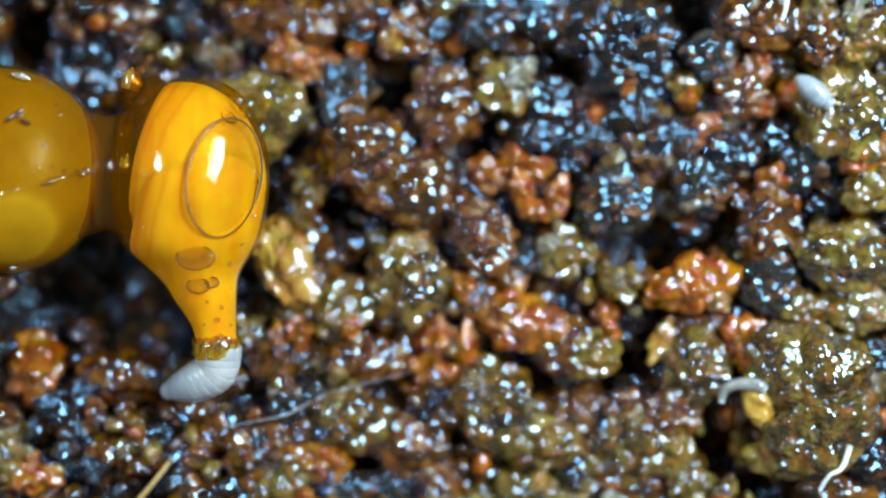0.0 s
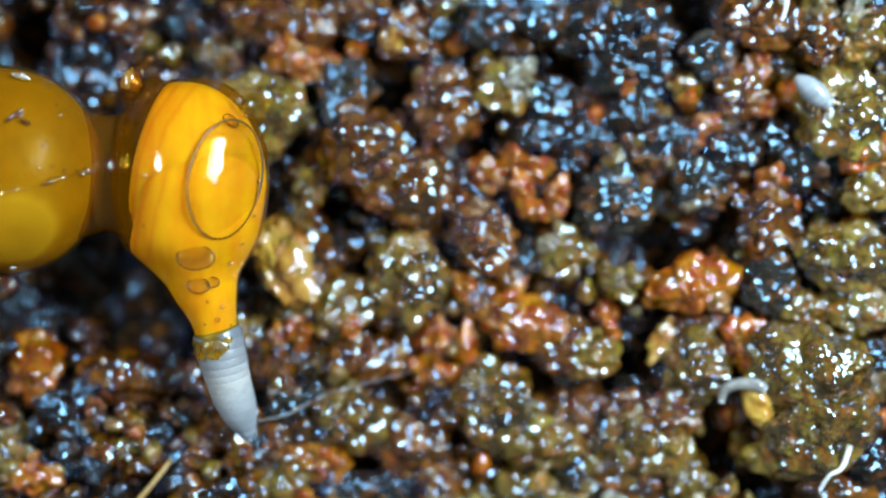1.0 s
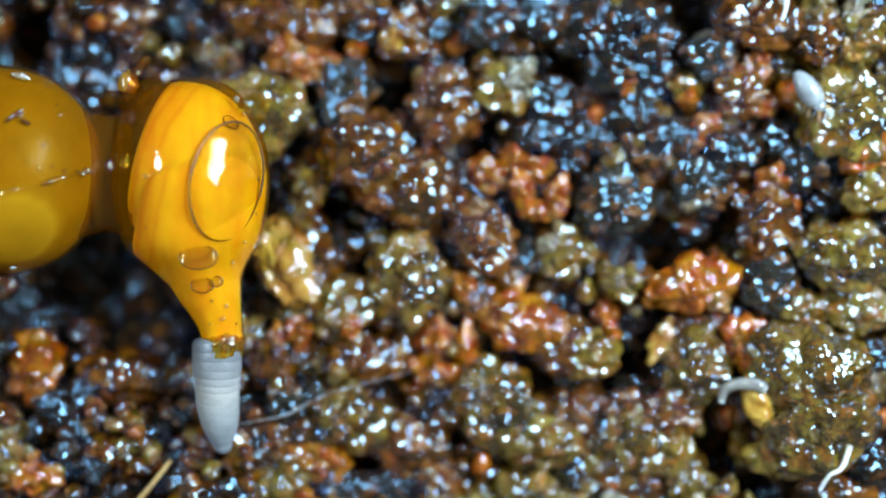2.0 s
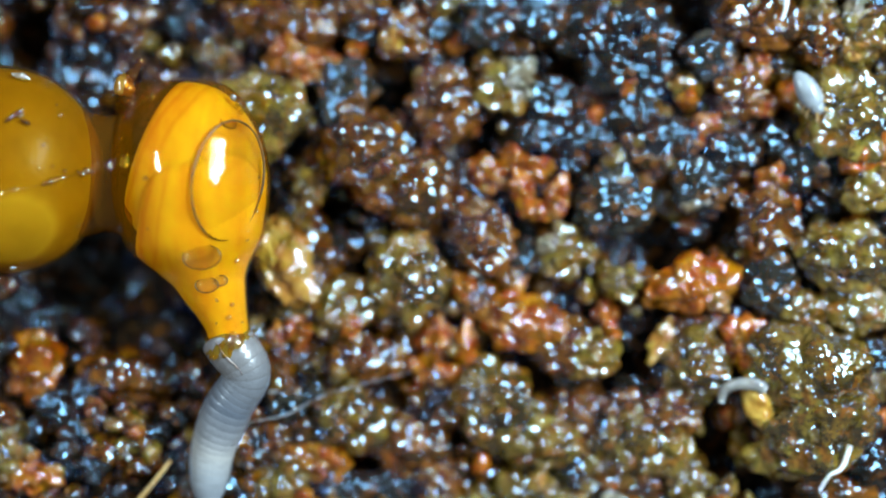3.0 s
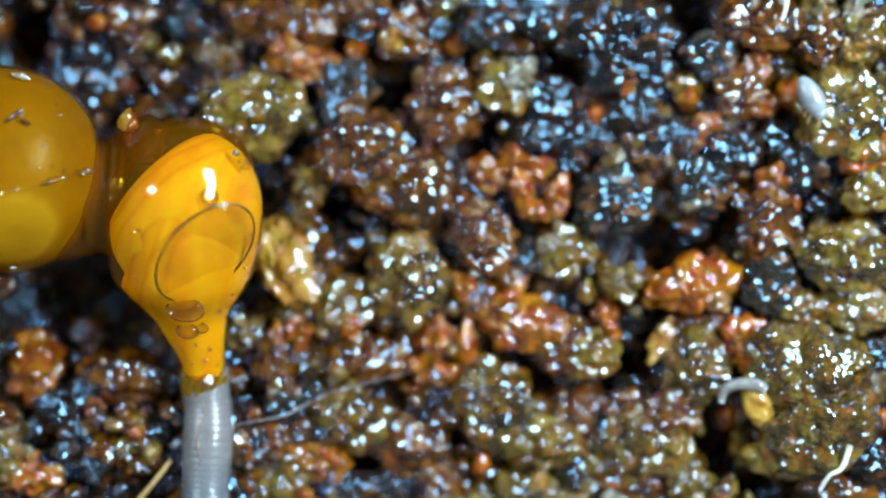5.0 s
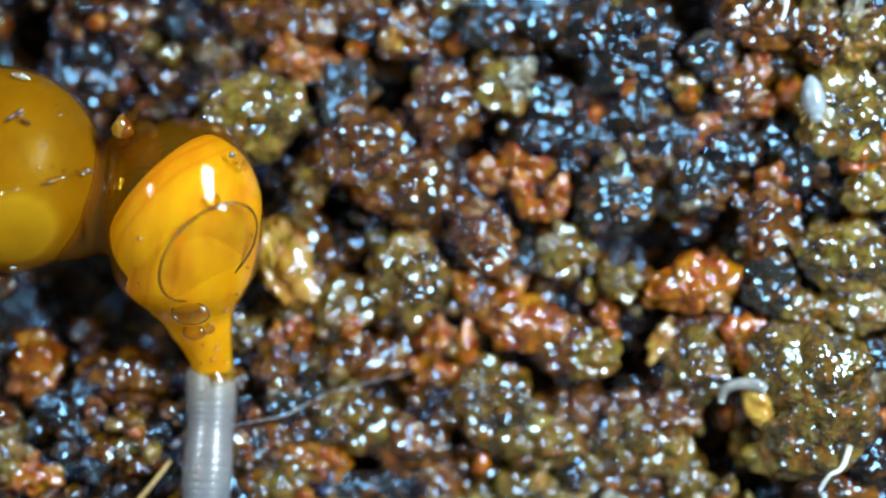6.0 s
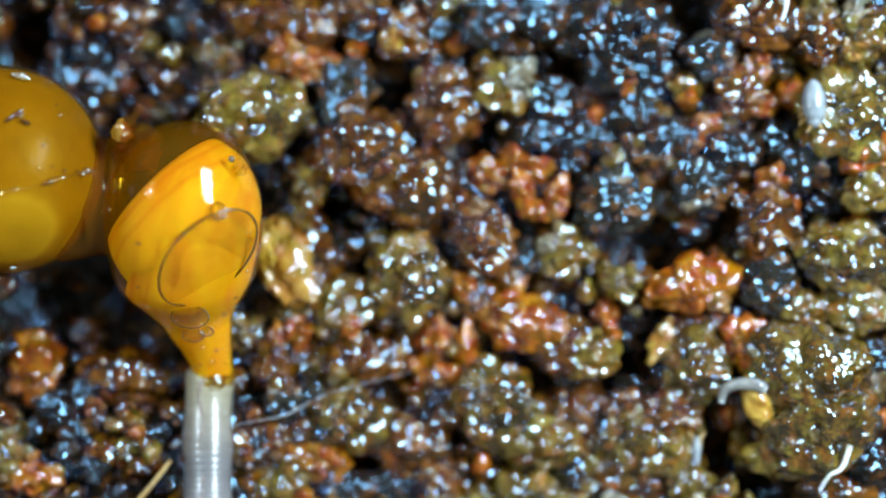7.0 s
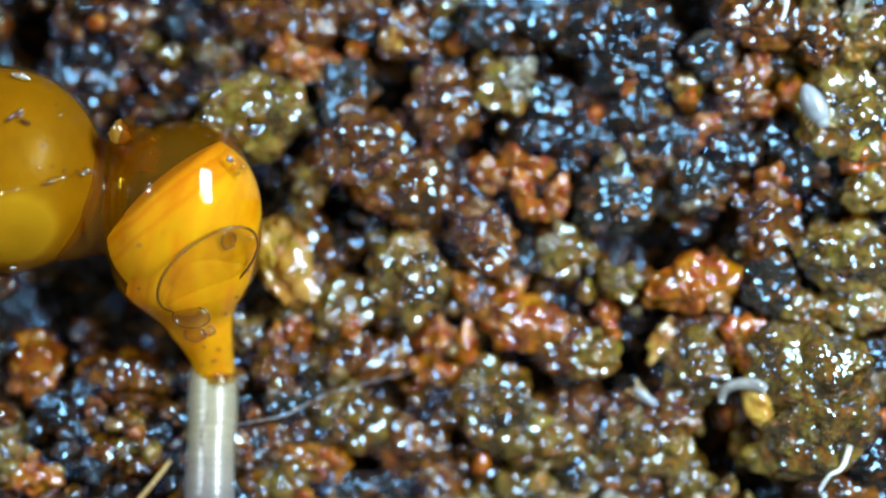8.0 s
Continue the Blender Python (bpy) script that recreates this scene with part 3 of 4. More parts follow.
def hatching_cocoon():
    c = thing("worm_cocoon", Q(335, 338, CZ), "glossy translucent amber earthworm cocoon hatching on wet soil", "cocoon", "cocoons")
    k = 0.01 * KZ
    v, f = lathe(PROFILE, scale=k, wobble=0.015)
    link_mesh("shell", v, f, SHELL, c, "clear amber shell with a long neck").visible_shadow = False
    v, f = cut_ball(134 * k, 55 * k, 28)
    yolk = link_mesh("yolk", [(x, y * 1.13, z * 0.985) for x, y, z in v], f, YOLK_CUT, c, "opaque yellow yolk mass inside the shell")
    rows = [(y, x, 0.957 * r - 1) for y, x, r in PROFILE if 50 > y > -296] + [(-299, 46, 28), (-301, 46, 5)]
    v, f = lathe([(56, 0, 4), (50, 0, 80), (38, 0, 122), *rows], rings=80, scale=k, wobble=0.012)
    filling = []
    for p in v:
        p = Vector(p)
        for angle, far in ((17, 58), (43, 34)):
            n = Vector((-math.cos(radians(angle)), math.sin(radians(angle)), 0))
            p -= n * max(0.0, p.dot(n) - far * k)
        filling.append(p)
    v = filling
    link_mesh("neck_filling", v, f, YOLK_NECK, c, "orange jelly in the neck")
    bub = link_mesh("air_bubble", *sphere_patch(72 * k, 104 * k, 128 * k, 142.5 * k), BUBBLE, c, "flat clear air bubble under the shell")
    bub.visible_shadow = False
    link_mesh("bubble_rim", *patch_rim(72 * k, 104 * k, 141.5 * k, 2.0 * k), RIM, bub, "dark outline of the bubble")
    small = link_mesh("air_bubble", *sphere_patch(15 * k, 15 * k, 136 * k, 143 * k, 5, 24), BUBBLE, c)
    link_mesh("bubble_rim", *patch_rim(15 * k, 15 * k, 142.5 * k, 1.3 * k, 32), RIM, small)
    for x, y, a, b, z in ((22, -147, 33, 21, 104), (22, -196, 20, 13, 66), (46, -190, 12, 9, 62)):
        v, f = lumpy(3, a * k, b * k, 9 * k, 5, 0.02, 0)
        o = at_mm(link_mesh("air_bubble", v, f, BUBBLE, c), (x * k, y * k, z * k))
        ring = [(a * k * math.cos(t), b * k * math.sin(t), 0) for t in np.linspace(0, 2 * math.pi, 33)]
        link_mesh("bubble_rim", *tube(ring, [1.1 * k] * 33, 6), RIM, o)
    # frayed tuft at the closed end
    for i, (x, y, z, a, b, t) in enumerate(((-76, 128, 10, 44, 42, 30), (-100, 162, 24, 19, 22, 10), (-86, 180, 24, 11, 24, -35), (-70, 203, 22, 8, 12, -40), (-92, 150, 30, 14, 22, -20), (-58, 146, 20, 26, 14, 20))):
        v, f = lumpy(3, a * k, b * k, a * 0.8 * k, 110 + i, 0.35, 0.02, 0.15)
        at_mm(link_mesh("tuft", v, f, SHELL_DARK if i != 1 else CHITIN, c, "frayed amber tuft of the closed end"), (x * k, y * k, z * k), 0, 0, t)
    # beads of water and grit on the shell
    grit = new("grit_beads")
    grit.parent = c
    for i, (x, y, r) in enumerate(((104, 118, 10), (112, 104, 7), (92, 126, 6), (116, 112, 6), (103, 100, 5), (96, 110, 5))):
        z = 52
        v, f = lumpy(3, r * k, r * k, r * k, 40 + i, 0.15, 0)
        at_mm(link_mesh("bead", v, f, SOILS["pale"] if i == 2 else BUBBLE, grit), (x * k, y * k, z * k))
    # fine drops added as glints on the belly and the neck
    rows = sorted(PROFILE)
    for i, (x, y, r) in enumerate(((-60, -6, 6), (-118, 34, 4), (-108, 68, 4), (126, -16, 4), (118, -75, 4), (98, -124, 4), (76, -158, 5), (36, -224, 4), (60, -234, 5), (52, -256, 6), (74, -266, 3), (30, -264, 3), (-66, -92, 3))):
        mid = float(np.interp(y, [q[0] for q in rows], [q[1] for q in rows]))
        rad = float(np.interp(y, [q[0] for q in rows], [q[2] for q in rows]))
        z = math.sqrt(max(rad * rad - (x - mid) ** 2, 4))
        v, f = lumpy(3, r * k, r * 0.8 * k, r * 0.6 * k, 170 + i, 0.15, 0)
        at_mm(link_mesh("glint_drop", v, f, DROP, c), (x * k, y * k, z * k), 0, 0, i * 41)
    # torn lip of the neck: ragged flaps round the mouth
    rnd = random.Random(31)
    for i in range(9):
        ang = radians(-20 + i * 27.5)
        x, z = 46 + 37 * math.cos(ang), 37 * math.sin(ang)
        long = rnd.uniform(9, 24)
        v, f = lumpy(3, rnd.uniform(11, 17) * k, long * k, 4.5 * k, 77 + i, 0.45, 0.03, 0.12)
        flap = link_mesh("torn_lip", v, f, LIP, c, "torn flap of amber shell at the neck's mouth")
        flap.matrix_basis = pose(x * k * MM, (-298 - long * 0.35) * k * MM, z * k * MM, 0, 90 - math.degrees(ang), rnd.uniform(-25, 25))
    v, f = lumpy(3, 15 * k, 17 * k, 10 * k, 91, 0.3, 0.04, 0.1)
    at_mm(link_mesh("torn_lip", v, f, DROP, c, "clear drop on the neck's mouth"), (58 * k, -300 * k, 36 * k))
    return c, yolk, bub, small


def resting_cocoon():
    k = 0.01 * KZ
    c = thing("worm_cocoon", Q(8, 303, CZ), "glossy olive-yellow earthworm cocoon, unhatched, lying on wet soil", "cocoon", "cocoons")
    v, f = ball(5)
    v = np.array([np.array((p[0] * 180, p[1] * 187, p[2] * 165)) * k * (1 + 0.01 * noise.noise(Vector(p) * 2)) for p in v])
    link_mesh("shell", v, f, SHELL_DULL, c, "clear amber shell, dull on top").visible_shadow = False
    # small drops added where glints sit on the shell
    for i, (x, y, r) in enumerate(((97, 38, 4), (92, -2, 3), (112, 3, 3), (130, -4, 4), (148, -5, 4), (160, -2, 7), (166, -3, 5), (2, -46, 6), (20, -39, 5), (52, -37, 4), (30, -170, 6), (118, 92, 4), (110, 110, 3))):
        z = math.sqrt(max(1 - (x / 181) ** 2 - (y / 188) ** 2, 0.01)) * 166
        w, g = lumpy(3, r * k, r * 0.8 * k, r * 0.6 * k, 140 + i, 0.1, 0)
        at_mm(link_mesh("glint_drop", w, g, DROP, c), (x * k, y * k, z * k), 0, 0, i * 37)
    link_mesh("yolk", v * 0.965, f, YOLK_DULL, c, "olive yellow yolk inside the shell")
    # a thin clear tube added round the belly to carry a row of glints
    seam = []
    for x, y in ((-40, -58), (-8, -54), (20, -48), (48, -38), (74, -35), (98, -28), (116, -20), (136, -12), (152, -9), (168, -5)):
        seam.append((x * k, y * k, math.sqrt(max(1 - (x / 181) ** 2 - (y / 188) ** 2, 0.01)) * 167 * k))
    line = spline(seam, 60)
    wide = [(0.3 + 13.0 * max(0, noise.noise(Vector((i * 0.47, 4.2, 0.7))) + 0.05)) * k for i in range(60)]
    link_mesh("wet_seam", *tube(line, wide, 8), DROP, c, "thin glistening seam of water")
    for i, (x, y, a, b, t) in enumerate(((48, 88, 17, 4, 35), (66, 78, 8, 3, -30), (56, 92, 7, 5, 0), (45, 160, 18, 6, -15))):
        z = math.sqrt(max(1 - (x / 180) ** 2 - (y / 187) ** 2, 0.03)) * 166
        v, f = lumpy(3, a * k, b * k, 4 * k, 60 + i, 0.3, 0.02)
        at_mm(link_mesh("fleck", v, f, SOILS["pale"] if i > 1 else SOILS["red"], c), (x * k, y * k, z * k), -25, 15, t)
    return c


def slime_bridge():
    """The film of slime that draws the two cocoons together."""
    k = 0.01 * KZ
    b = thing("slime_bridge", Q(190, 308, CZ), "clear amber slime film joining two cocoons", "slime")
    verts, faces, seg = [], [], 40
    prof = spline([(-74, 116, 0), (-46, 113, 0), (-22, 108, 0), (0, 104, 0), (18, 107, 0), (36, 118, 0), (54, 134, 0)], 40)
    for x, r, _ in prof:
        for j in range(seg):
            a = 2 * math.pi * j / seg
            verts.append((x * k, r * math.cos(a) * k, r * math.sin(a) * k * (0.52 + 0.0012 * x) * (1 + 0.13 * noise.noise(Vector((x * 0.075, math.cos(a) * 0.8, math.sin(a) * 0.8))))))
    for i in range(39):
        for j in range(seg):
            faces.append((i * seg + j, i * seg + (j + 1) % seg, (i + 1) * seg + (j + 1) % seg, (i + 1) * seg + j))
    link_mesh("film", verts, faces, SLIME, b).visible_shadow = False
    return b


COCOON, YOLK_MASS, BIG_BUBBLE, SMALL_BUBBLE = hatching_cocoon()
resting_cocoon()
BRIDGE = slime_bridge()

# ---- the hatchling ----
STEP, RINGS, FAR = 13.0, 54, 0.85


def hatchling():
    w = thing("earthworm", (0, 0, 0), "pale translucent earthworm hatchling creeping out of the cocoon", "worm")
    k = 0.01 * (DIST - 1.2) / DIST
    rings = []
    for i in range(RINGS):
        s = i * STEP
        rows = []
        for y, shape in ((-20, 0.78), (-16, 0.91), (-12, 0.972), (-7, 0.996), (0, 1.0), (7, 0.996), (12, 0.972), (16, 0.91), (20, 0.78)):
            rows.append((y, 0, 43 * (0.42 + 0.58 * (1 - math.exp(-max(s + y, 0) / 45.0))) * shape * (1 + 0.035 * math.sin(i * 0.55 + 0.8) * min(1, i / 8))))
        r = rows[4][2]
        if i == 0:
            rows = [(-19, 0, 1), (-18, 0, r * 0.35), (-14, 0, r * 0.66), (-6, 0, r * 0.92), (4, 0, r), (13, 0, r * 1.12)]
        v, f = lathe(rows, 36, 14, k, exact=i > 0)
        o = link_mesh("ring", v, f, WORM_SKINS[i], w)
        if 22 <= i <= 30 or 35 <= i <= 46:
            v, f = lumpy(3, (1.2 + 0.9 * math.sin(i * 1.9)) * k, 10 * k, 1.6 * k, i, 0.3, 0)
            at_mm(link_mesh("blood_vessel", v, f, STREAK, o), ((-8 + 5 * math.sin(i * 0.7)) * k, 0, (r - 1.0) * k))
        rings.append(o)
    return rings


WORM = hatchling()

# seconds, exposed length, then the line's points from the neck's mouth to the tip (or on past the edge)
LINES = []


def bend(t, *pts):
    LINES.append((t, pts))


bend(0.0, (387, 613), (381, 655), (348, 675), (302, 691))
bend(0.1, (387, 613), (383, 655), (350, 677), (310, 694))
bend(0.2, (392, 613), (383, 670), (352, 734))
bend(0.3, (390, 613), (390, 662), (345, 684), (288, 672), (269, 654))
bend(0.4, (393, 610), (397, 648), (348, 681), (296, 655), (260, 616))
bend(0.5, (386, 613), (368, 660), (336, 685))
bend(0.6, (382, 607), (377, 680), (374, 746))
bend(0.7, (384, 613), (378, 690), (420, 768))
bend(0.8, (389, 612), (389, 697), (436, 768))
bend(0.9, (393, 612), (408, 695), (443, 750))
bend(1.0, (386, 598), (406, 678), (436, 760))
bend(1.1, (384, 600), (393, 680), (398, 760))
bend(1.2, (383, 600), (369, 690), (347, 798))
bend(1.3, (382, 603), (355, 690), (324, 792))
bend(1.4, (383, 608), (365, 660), (334, 730))
bend(1.5, (388, 613), (362, 675), (333, 732))
bend(1.6, (382, 618), (345, 688), (384, 752))
bend(1.7, (378, 618), (366, 683), (392, 762))
bend(1.9, (382, 617), (378, 690), (402, 776))
bend(2.2, (390, 616), (405, 700), (370, 810))
bend(2.5, (402, 613), (424, 680), (392, 750), (346, 806))
bend(2.8, (412, 612), (440, 667), (402, 722), (340, 800), (308, 838))
bend(2.9, (408, 612), (429, 675), (384, 740), (352, 834))
bend(3.0, (402, 604), (437, 660), (404, 722), (376, 800), (368, 890))
bend(3.1, (400, 612), (412, 667), (388, 745), (374, 850), (372, 935))
bend(3.2, (388, 630), (387, 698), (373, 850), (371, 960))
bend(3.3, (352, 655), (366, 730), (370, 880), (372, 980))
bend(3.4, (346, 655), (358, 714), (366, 880), (370, 990))
bend(3.5, (353, 655), (369, 714), (373, 880), (373, 1000))
bend(3.6, (380, 640), (387, 714), (370, 880), (360, 1000))
bend(3.7, (374, 645), (389, 705), (375, 880), (370, 1000))
bend(3.8, (366, 655), (373, 745), (370, 880), (370, 1010))
bend(3.9, (348, 660), (365, 745), (369, 880), (370, 1020))
bend(4.1, (348, 660), (363, 745), (366, 880), (366, 1030))
bend(4.2, (365, 662), (380, 730), (366, 880), (360, 1040))
bend(4.5, (358, 662), (365, 745), (361, 880), (360, 1050))
bend(4.7, (357, 668), (366, 745), (364, 880), (360, 1060))
bend(5.3, (365, 664), (372, 740), (364, 880), (360, 1090))
bend(5.8, (374, 662), (382, 730), (362, 880), (352, 1110))
bend(6.0, (374, 658), (374, 730), (365, 880), (360, 1120))
bend(6.2, (374, 658), (384, 730), (368, 880), (360, 1130))
bend(6.4, (371, 668), (377, 745), (370, 880), (366, 1145))
bend(6.6, (374, 660), (374, 745), (371, 880), (368, 1160))
bend(6.8, (378, 658), (381, 730), (365, 880), (356, 1180))
bend(7.0, (372, 664), (368, 745), (368, 880), (366, 1210))
bend(7.2, (372, 660), (374, 730), (364, 880), (358, 1240))
bend(7.4, (377, 660), (376, 745), (370, 880), (366, 1270))
bend(7.6, (375, 660), (374, 745), (370, 880), (366, 1290))
bend(7.8, (377, 660), (376, 745), (368, 880), (364, 1310))
bend(8.0, (377, 660), (376, 745), (371, 880), (366, 1330))


def even_line(pts, n):
    """The bent line through the points, as n points at even steps along it."""
    fine = [Vector((x, y)) for x, y, _ in spline([(*p, 0) for p in pts], 160)]
    way = [0.0]
    for a, b in zip(fine, fine[1:]):
        way.append(way[-1] + (b - a).length)
    line, k = [], 0
    for j in range(n):
        s = way[-1] * j / (n - 1)
        while k < len(fine) - 2 and way[k + 1] < s:
            k += 1
        line.append(fine[k].lerp(fine[k + 1], min(1.0, (s - way[k]) / max(way[k + 1] - way[k], 1e-6))))
    return line


def worm_rows():
    """For each ring its poses: rings out of the neck lie on the line, the others wait inside the cocoon."""
    rows = [[] for _ in WORM]
    n = 60
    shapes = [(t, even_line(pts, n)) for t, pts in LINES]
    shapes.append((8.01, shapes[-1][1]))
    for step in range(161):
        t = step * 0.05
        k = max(j for j in range(len(shapes) - 1) if shapes[j][0] <= t + 1e-6)
        u = min(1.0, max(0.0, (t - shapes[k][0]) / (shapes[k + 1][0] - shapes[k][0])))
        u = u * u * (3 - 2 * u) if shapes[k + 1][0] - shapes[k][0] > 0.15 else u
        line = [a.lerp(b, u) for a, b in zip(shapes[k][1], shapes[k + 1][1])]
        total = sum((b - a).length for a, b in zip(line, line[1:]))
        out = max(RINGS * min(1.0, total / (0.92 * STEP * RINGS)), 9.0)     # rings outside the neck
        gap = total / out if total < 0.95 * STEP * RINGS else STEP
        first = (line[1] - line[0]).normalized()
        mouth = CZ - 0.05 - 3.0 * KZ * math.sin(radians(pitch(t)))
        for i in range(RINGS):
            s = total - i * gap
            if s >= 0:
                acc, k = 0.0, 0
                while k < n - 2 and acc + (line[k + 1] - line[k]).length < s:
                    acc += (line[k + 1] - line[k]).length
                    k += 1
                d = line[k + 1] - line[k]
                p = line[k] + d.normalized() * (s - acc)
                j0, j1 = max(k - 2, 0), min(k + 3, n - 1)
                d = (line[j1] - line[j0]).normalized()
                u = min(1.0, s / 280.0)
                z = mouth + (FAR - mouth) * u * u * (3 - 2 * u)
                slope = math.degrees(math.atan((mouth - FAR) / 2.7 * 6 * u * (1 - u)))
            else:
                e = 290.0
                q = Vector((-0.165, -1.0)).normalized()
                p = line[0] + q * e
                d, z, slope = -q, mouth + (CZ - mouth) * min(1.0, e / 262.0), 0.0
            x, y, zz = Q(p.x, p.y, z)
            turn = math.degrees(math.atan2(-d.y, d.x)) + 90
            rows[i].append((t, pose(x * MM, y * MM, zz * MM, slope, 0, turn)))
    return rows


# ---- small life and litter ----
def springtail(name, length, width, p, label):
    k = 0.01
    s = thing(name, p, label, "springtail", "springtails")
    d, f = ball(4)
    v = []
    for q in d:
        y = q[1]
        w = width * (1 - 0.16 * y) * (1 + 0.035 * math.cos(y * 20))
        v.append((q[0] * w * k, y * length * k, q[2] * w * 0.85 * k))
    link_mesh("body", v, f, WHITE, s, "plump white segmented body")
    v, f = lumpy(3, width * 0.6 * k, width * 0.55 * k, width * 0.5 * k, 91, 0.05, 0)
    at_mm(link_mesh("head", v, f, WHITE, s), (0, -length * 0.95 * k, 0))
    for sx in (-1, 1):
        for j, y in enumerate((-0.75, -0.45, -0.15)):
            a = (sx * width * 0.6 * k, y * length * k, -0.02)
            b = (sx * width * 1.15 * k, (y - 0.18) * length * k, -0.05)
            c = (sx * width * 1.2 * k, (y - 0.34) * length * k, -width * 0.8 * k)
            link_mesh("leg", *tube([a, b, c], [0.03, 0.024, 0.012], 6), STRAW, s)
        a, b, c = (sx * 0.07, -length * 1.1 * k, 0.03), (sx * 0.11, -length * 1.3 * k, 0.05), (sx * 0.15, -length * 1.45 * k, 0.02)
        link_mesh("antenna", *tube([a, b, c], [0.03, 0.026, 0.01], 6), STRAW, s)
    return s


TAIL_A = springtail("springtail", 37, 20, P(1438, 160, 1.25), "plump white springtail with pale orange legs on a clod")
TAIL_B = springtail("springtail", 24, 7, P(1200, 950, 0.35), "slender white springtail running over the soil")


def strand(name, pts, radii, material, label, category, n=16, seg=8):
    q = spline([P(*p) for p in pts], n)
    r = [radii[0] + (radii[1] - radii[0]) * i / (n - 1) for i in range(n)]
    c = q[0]
    ob = link_mesh(name, *tube([a - c for a in q], r, seg), material)
    at_mm(ob, c)
    return tagged(ob, label, category)


strand("hair_root", [(395, 757, 0.5), (450, 746, 0.6), (505, 735, 0.6), (548, 712, 0.65)], (0.006, 0.014), FIBRE, "clear glassy hair root lying across soil", "root", 30)
strand("hair_root", [(560, 706, 0.3), (600, 690, 0.3), (690, 668, 0.25), (740, 655, 0.2)], (0.007, 0.004), FIBRE, "clear glassy hair root lying across soil", "root")
strand("root_piece", [(1452, 866, 1.5), (1468, 842, 1.75), (1490, 828, 1.8), (1505, 788, 1.8)], (0.03, 0.055), ROOT, "short white root piece on a soil clod", "root")
strand("root_piece", [(1393, -6, 1.6), (1390, 18, 1.6), (1383, 36, 1.55)], (0.05, 0.03), ROOT, "short white root piece on a soil clod", "root")
strand("root_piece", [(1550, 48, 1.6), (1560, 30, 1.6)], (0.04, 0.02), ROOT, "short white root piece on a soil clod", "root")
strand("straw_piece", [(245, 886, 0.0), (275, 850, 0.1), (302, 815, 0.1)], (0.05, 0.035), STRAW, "thin straw coloured stalk in soil", "straw")
strand("hair_root", [(140, 740, -0.2), (155, 775, -0.1), (178, 812, -0.1)], (0.03, 0.05), FIBRE, "clear glassy hair root lying across soil", "root")
strand("hair_root", [(205, 792, 0.0), (225, 806, 0.05), (232, 826, 0.0)], (0.04, 0.03), ROOT, "small white hooked root tip", "root")
strand("hair_root", [(476, 694, 0.25), (500, 692, 0.25), (522, 690, 0.25)], (0.03, 0.03), FIBRE, "clear glassy hair root lying across soil", "root")
strand("straw_piece", [(1332, 172, 0.8), (1345, 165, 0.85), (1360, 163, 0.8)], (0.02, 0.02), STRAW, "thin straw coloured stalk in soil", "straw")


def curled_larva():
    c = thing("larva", P(1345, 715, 1.2), "pale curled insect larva in a yellow case", "larva")
    o = Vector(P(1345, 715, 1.2))
    q = spline([Vector(P(x, y, z)) - o for x, y, z in ((1276, 712, 1.1), (1283, 690, 1.2), (1308, 680, 1.35), (1340, 682, 1.45), (1352, 690, 1.4))], 18)
    link_mesh("tail", *tube(q, [0.06 + 0.05 * math.sin(min(i / 10, 1) * 1.57) for i in range(18)], 12), FIBRE, c, "translucent white curved tail")
    v, f = lumpy(4, 0.24, 0.48, 0.30, 21, 0.25, 0.04)
    at_mm(link_mesh("case", v, f, CASE, c, "glossy yellow case"), (0.0, -0.05, -0.16), 0, 0, 15)


curled_larva()


# ---- what moves ----
COCOON_ROWS = [(0.0, 337, 138, 0), (1.7, 337, 138, 1), (2.8, 337, 139, 5.5), (3.0, 337, 139, 4.5), (3.1, 337, 140, 4), (3.2, 335, 156, 0.5), (3.3, 329, 194, -6.4),
               (3.5, 328, 195, -6.4), (3.6, 332, 178, 0.3), (3.7, 332, 182, -1.5), (3.8, 331, 190, -3.4), (3.9, 327, 203, -7), (4.0, 326, 205, -6.6), (4.2, 328, 194, -3.4),
               (4.4, 329, 194, -4.6), (4.7, 327, 206, -4.6), (5.8, 326, 209, -1.2), (6.5, 326, 213, -1.4), (7.0, 325, 215, -1.4), (8.0, 324, 215, -0.5)]


def cocoon_turn(t):
    """How the cocoon is turned at t."""
    lean = float(np.interp(t, [q[0] for q in COCOON_ROWS], [q[3] for q in COCOON_ROWS]))
    return pose(0, 0, 0, 0, 0, lean) @ pose(0, 0, 0, pitch(t))


def ball_turn(t, px, py, rz):
    """The turn in the cocoon that brings +z over the plan offset px, py (0.01 mm, y up) from the cocoon's middle."""
    a, b = px / 142.0, py / 142.0
    w = Vector((a, b, math.sqrt(max(1 - a * a - b * b, 0.02))))
    return cocoon_turn(t).inverted() @ Matrix.Translation(w * max(0.0, -py - 40) * 0.15 * 0.01 * KZ * MM) @ Vector((0, 0, 1)).rotation_difference(w).to_matrix().to_4x4() @ pose(0, 0, 0, 0, 0, rz)


def yolk_turn(t, angle, tilt, out):
    """The cut face looks along angle (degrees from left, clockwise), tilts up to the eye, and moves outwards by out."""
    a = radians(angle)
    up = 11 * max(0.0, min(1.0, (45 - angle) / 20))
    k = out * 0.01 * KZ * MM
    return cocoon_turn(t).inverted() @ pose(-math.cos(a) * k, math.sin(a) * k + up * 0.01 * KZ * MM, 0, 0, 0, 28 - angle) @ pose(0, 0, 0, 0, tilt, 0)


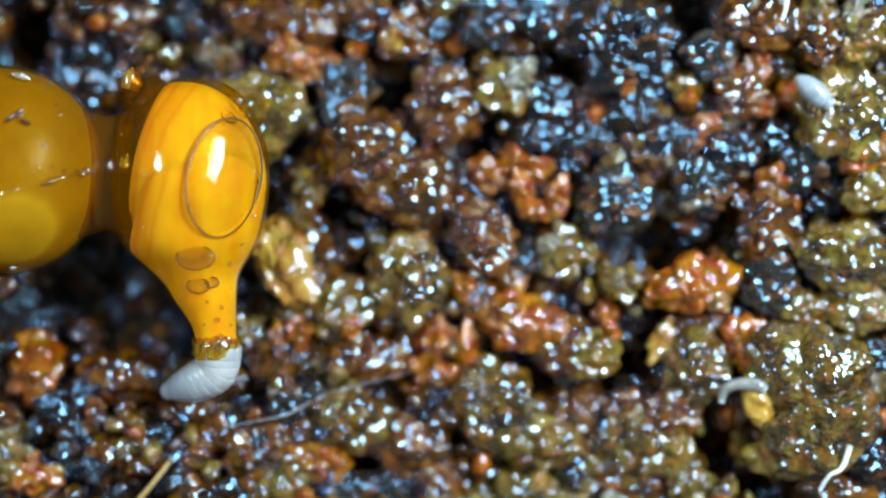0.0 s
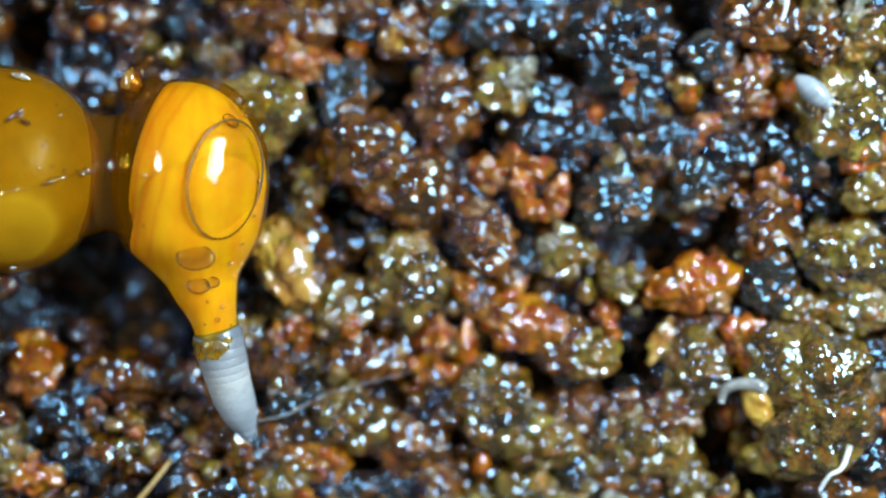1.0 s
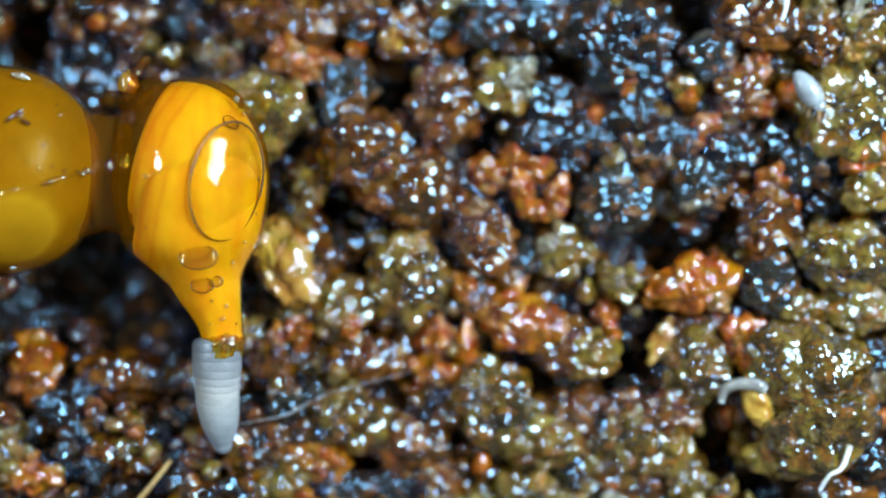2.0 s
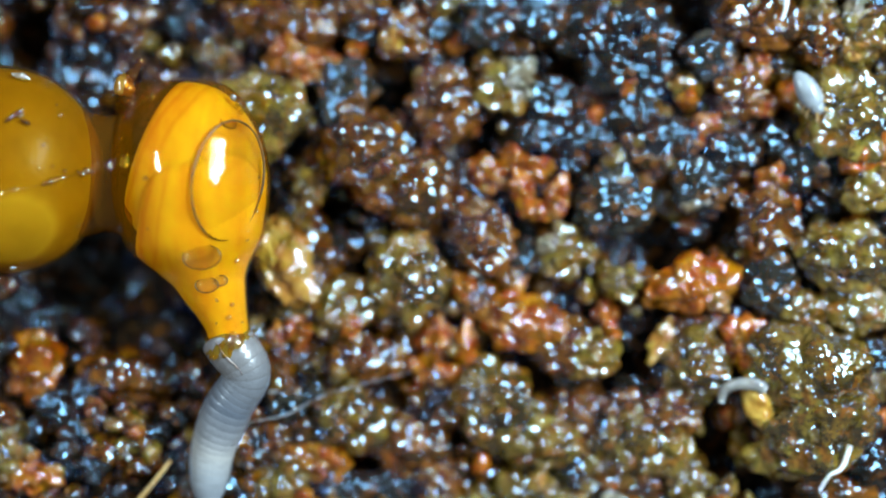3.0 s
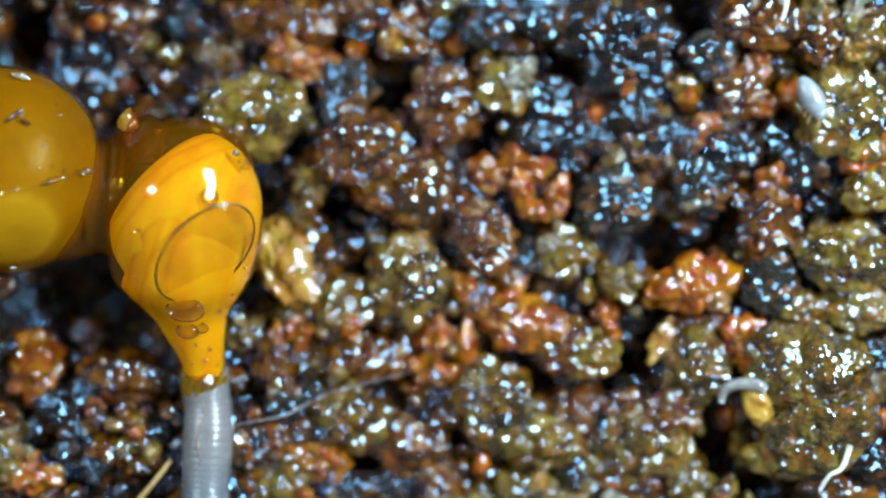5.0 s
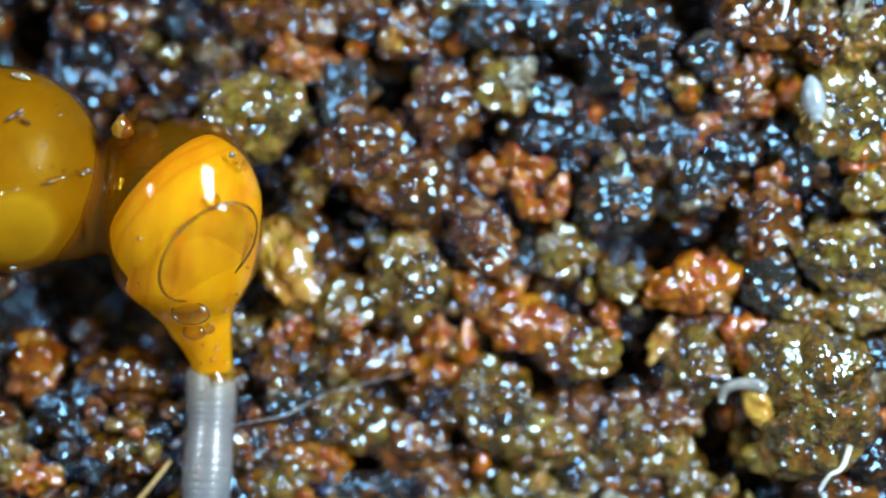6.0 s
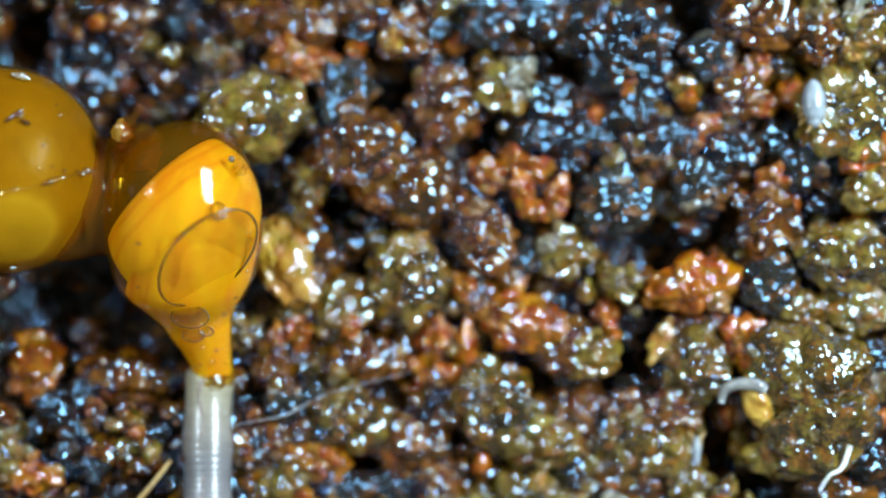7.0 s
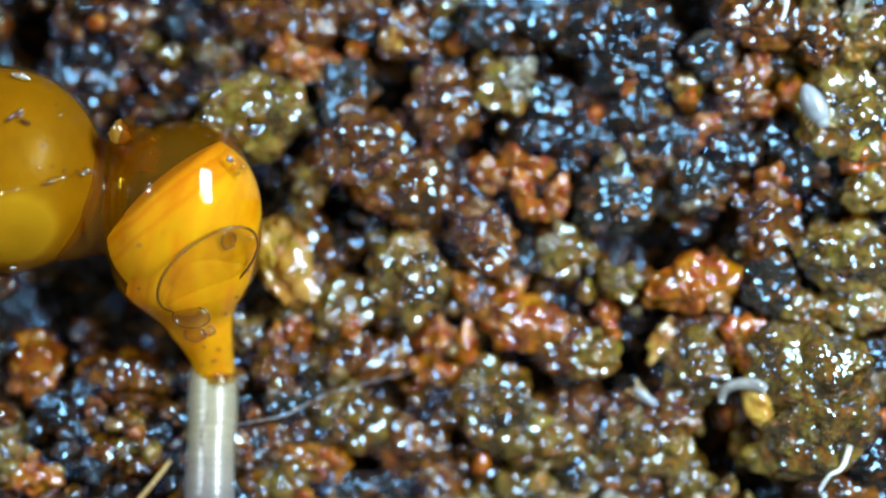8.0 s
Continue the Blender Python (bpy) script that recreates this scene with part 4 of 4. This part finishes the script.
def motions():
    walk(COCOON, [(t, pose(*[c * MM for c in Q(x, top + 171, CZ)]) @ cocoon_turn(t)) for t, x, top, _ in COCOON_ROWS])
    rows = [(0.0, 17, -8, 7), (1.7, 18, -8, 7), (2.8, 24, -8, 6), (3.1, 25, -9, 6), (3.3, 45, -16, 0), (3.5, 46, -17, 0), (3.6, 38, -14, 1), (3.9, 49, -19, -1), (4.4, 47, -17, -1), (4.7, 47, -17, -1),
            (6.0, 46, -14, -1), (6.5, 46, -13, -1), (7.0, 48, -7, -1), (8.0, 52, 5, -1)]
    walk(YOLK_MASS, [(t, yolk_turn(t, a, b, y)) for t, a, b, y in rows])
    rows = [(0.0, 70, -10, -14), (1.0, 72, -12, -14), (2.8, 76, -14, -10), (3.1, 76, -14, -12), (3.3, 50, -60, -30), (3.5, 52, -58, -32), (3.6, 56, -45, -26), (3.9, 34, -76, -38), (4.4, 45, -66, -34),
            (4.7, 46, -68, -38), (6.5, 52, -65, -42), (8.0, 49, -88, -45)]
    walk(BIG_BUBBLE, [(t, ball_turn(t, x * 1.17, y * 1.1, r)) for t, x, y, r in rows])
    rows = [(0.0, 76, 97), (2.8, 76, 90), (3.1, 74, 86), (3.4, 56, 28), (4.0, 52, 18), (4.5, 56, 24), (6.5, 68, 20), (8.0, 92, -40)]
    walk(SMALL_BUBBLE, [(t, ball_turn(t, x, y, 0)) for t, x, y in rows])
    rows = [(0.0, 190, 308), (3.1, 190, 308), (3.4, 180, 344), (8.0, 178, 348)]
    walk(BRIDGE, [(t, pose(*[c * MM for c in Q(x, y, CZ)])) for t, x, y in rows])
    for ring, keys in zip(WORM, worm_rows()):
        walk(ring, keys)
    rows = [(0.0, 1438, 160, 50), (1.0, 1437, 160, 50), (1.5, 1433, 159, 52), (1.7, 1431, 158, 40), (2.8, 1429, 160, 32), (3.8, 1432, 164, 27), (4.3, 1433, 169, 22),
            (4.7, 1434, 169, 30), (5.8, 1438, 172, 15), (6.3, 1440, 170, 2), (6.8, 1440, 176, -2), (7.3, 1442, 182, 15), (7.7, 1440, 183, 24), (8.0, 1440, 184, 27)]
    walk(TAIL_A, [(t, pose(*[c * MM for c in P(x, y, 1.25)], 0, 0, r)) for t, x, y, r in rows])
    rows = [(0.0, 1195, 960, 180), (6.4, 1195, 940, 180), (6.7, 1206, 866, 172), (6.8, 1218, 842, 168), (6.9, 1232, 816, 172), (7.0, 1233, 800, 180), (7.2, 1234, 784, 180),
            (7.4, 1233, 776, 180), (7.5, 1227, 760, 205), (7.6, 1226, 749, 210), (7.7, 1200, 746, 260), (7.8, 1177, 736, 250), (7.9, 1156, 721, 215), (8.0, 1144, 704, 230)]
    walk(TAIL_B, [(t, pose(*[c * MM for c in P(x, y, 0.45)], 0, 0, r)) for t, x, y, r in rows])


motions()
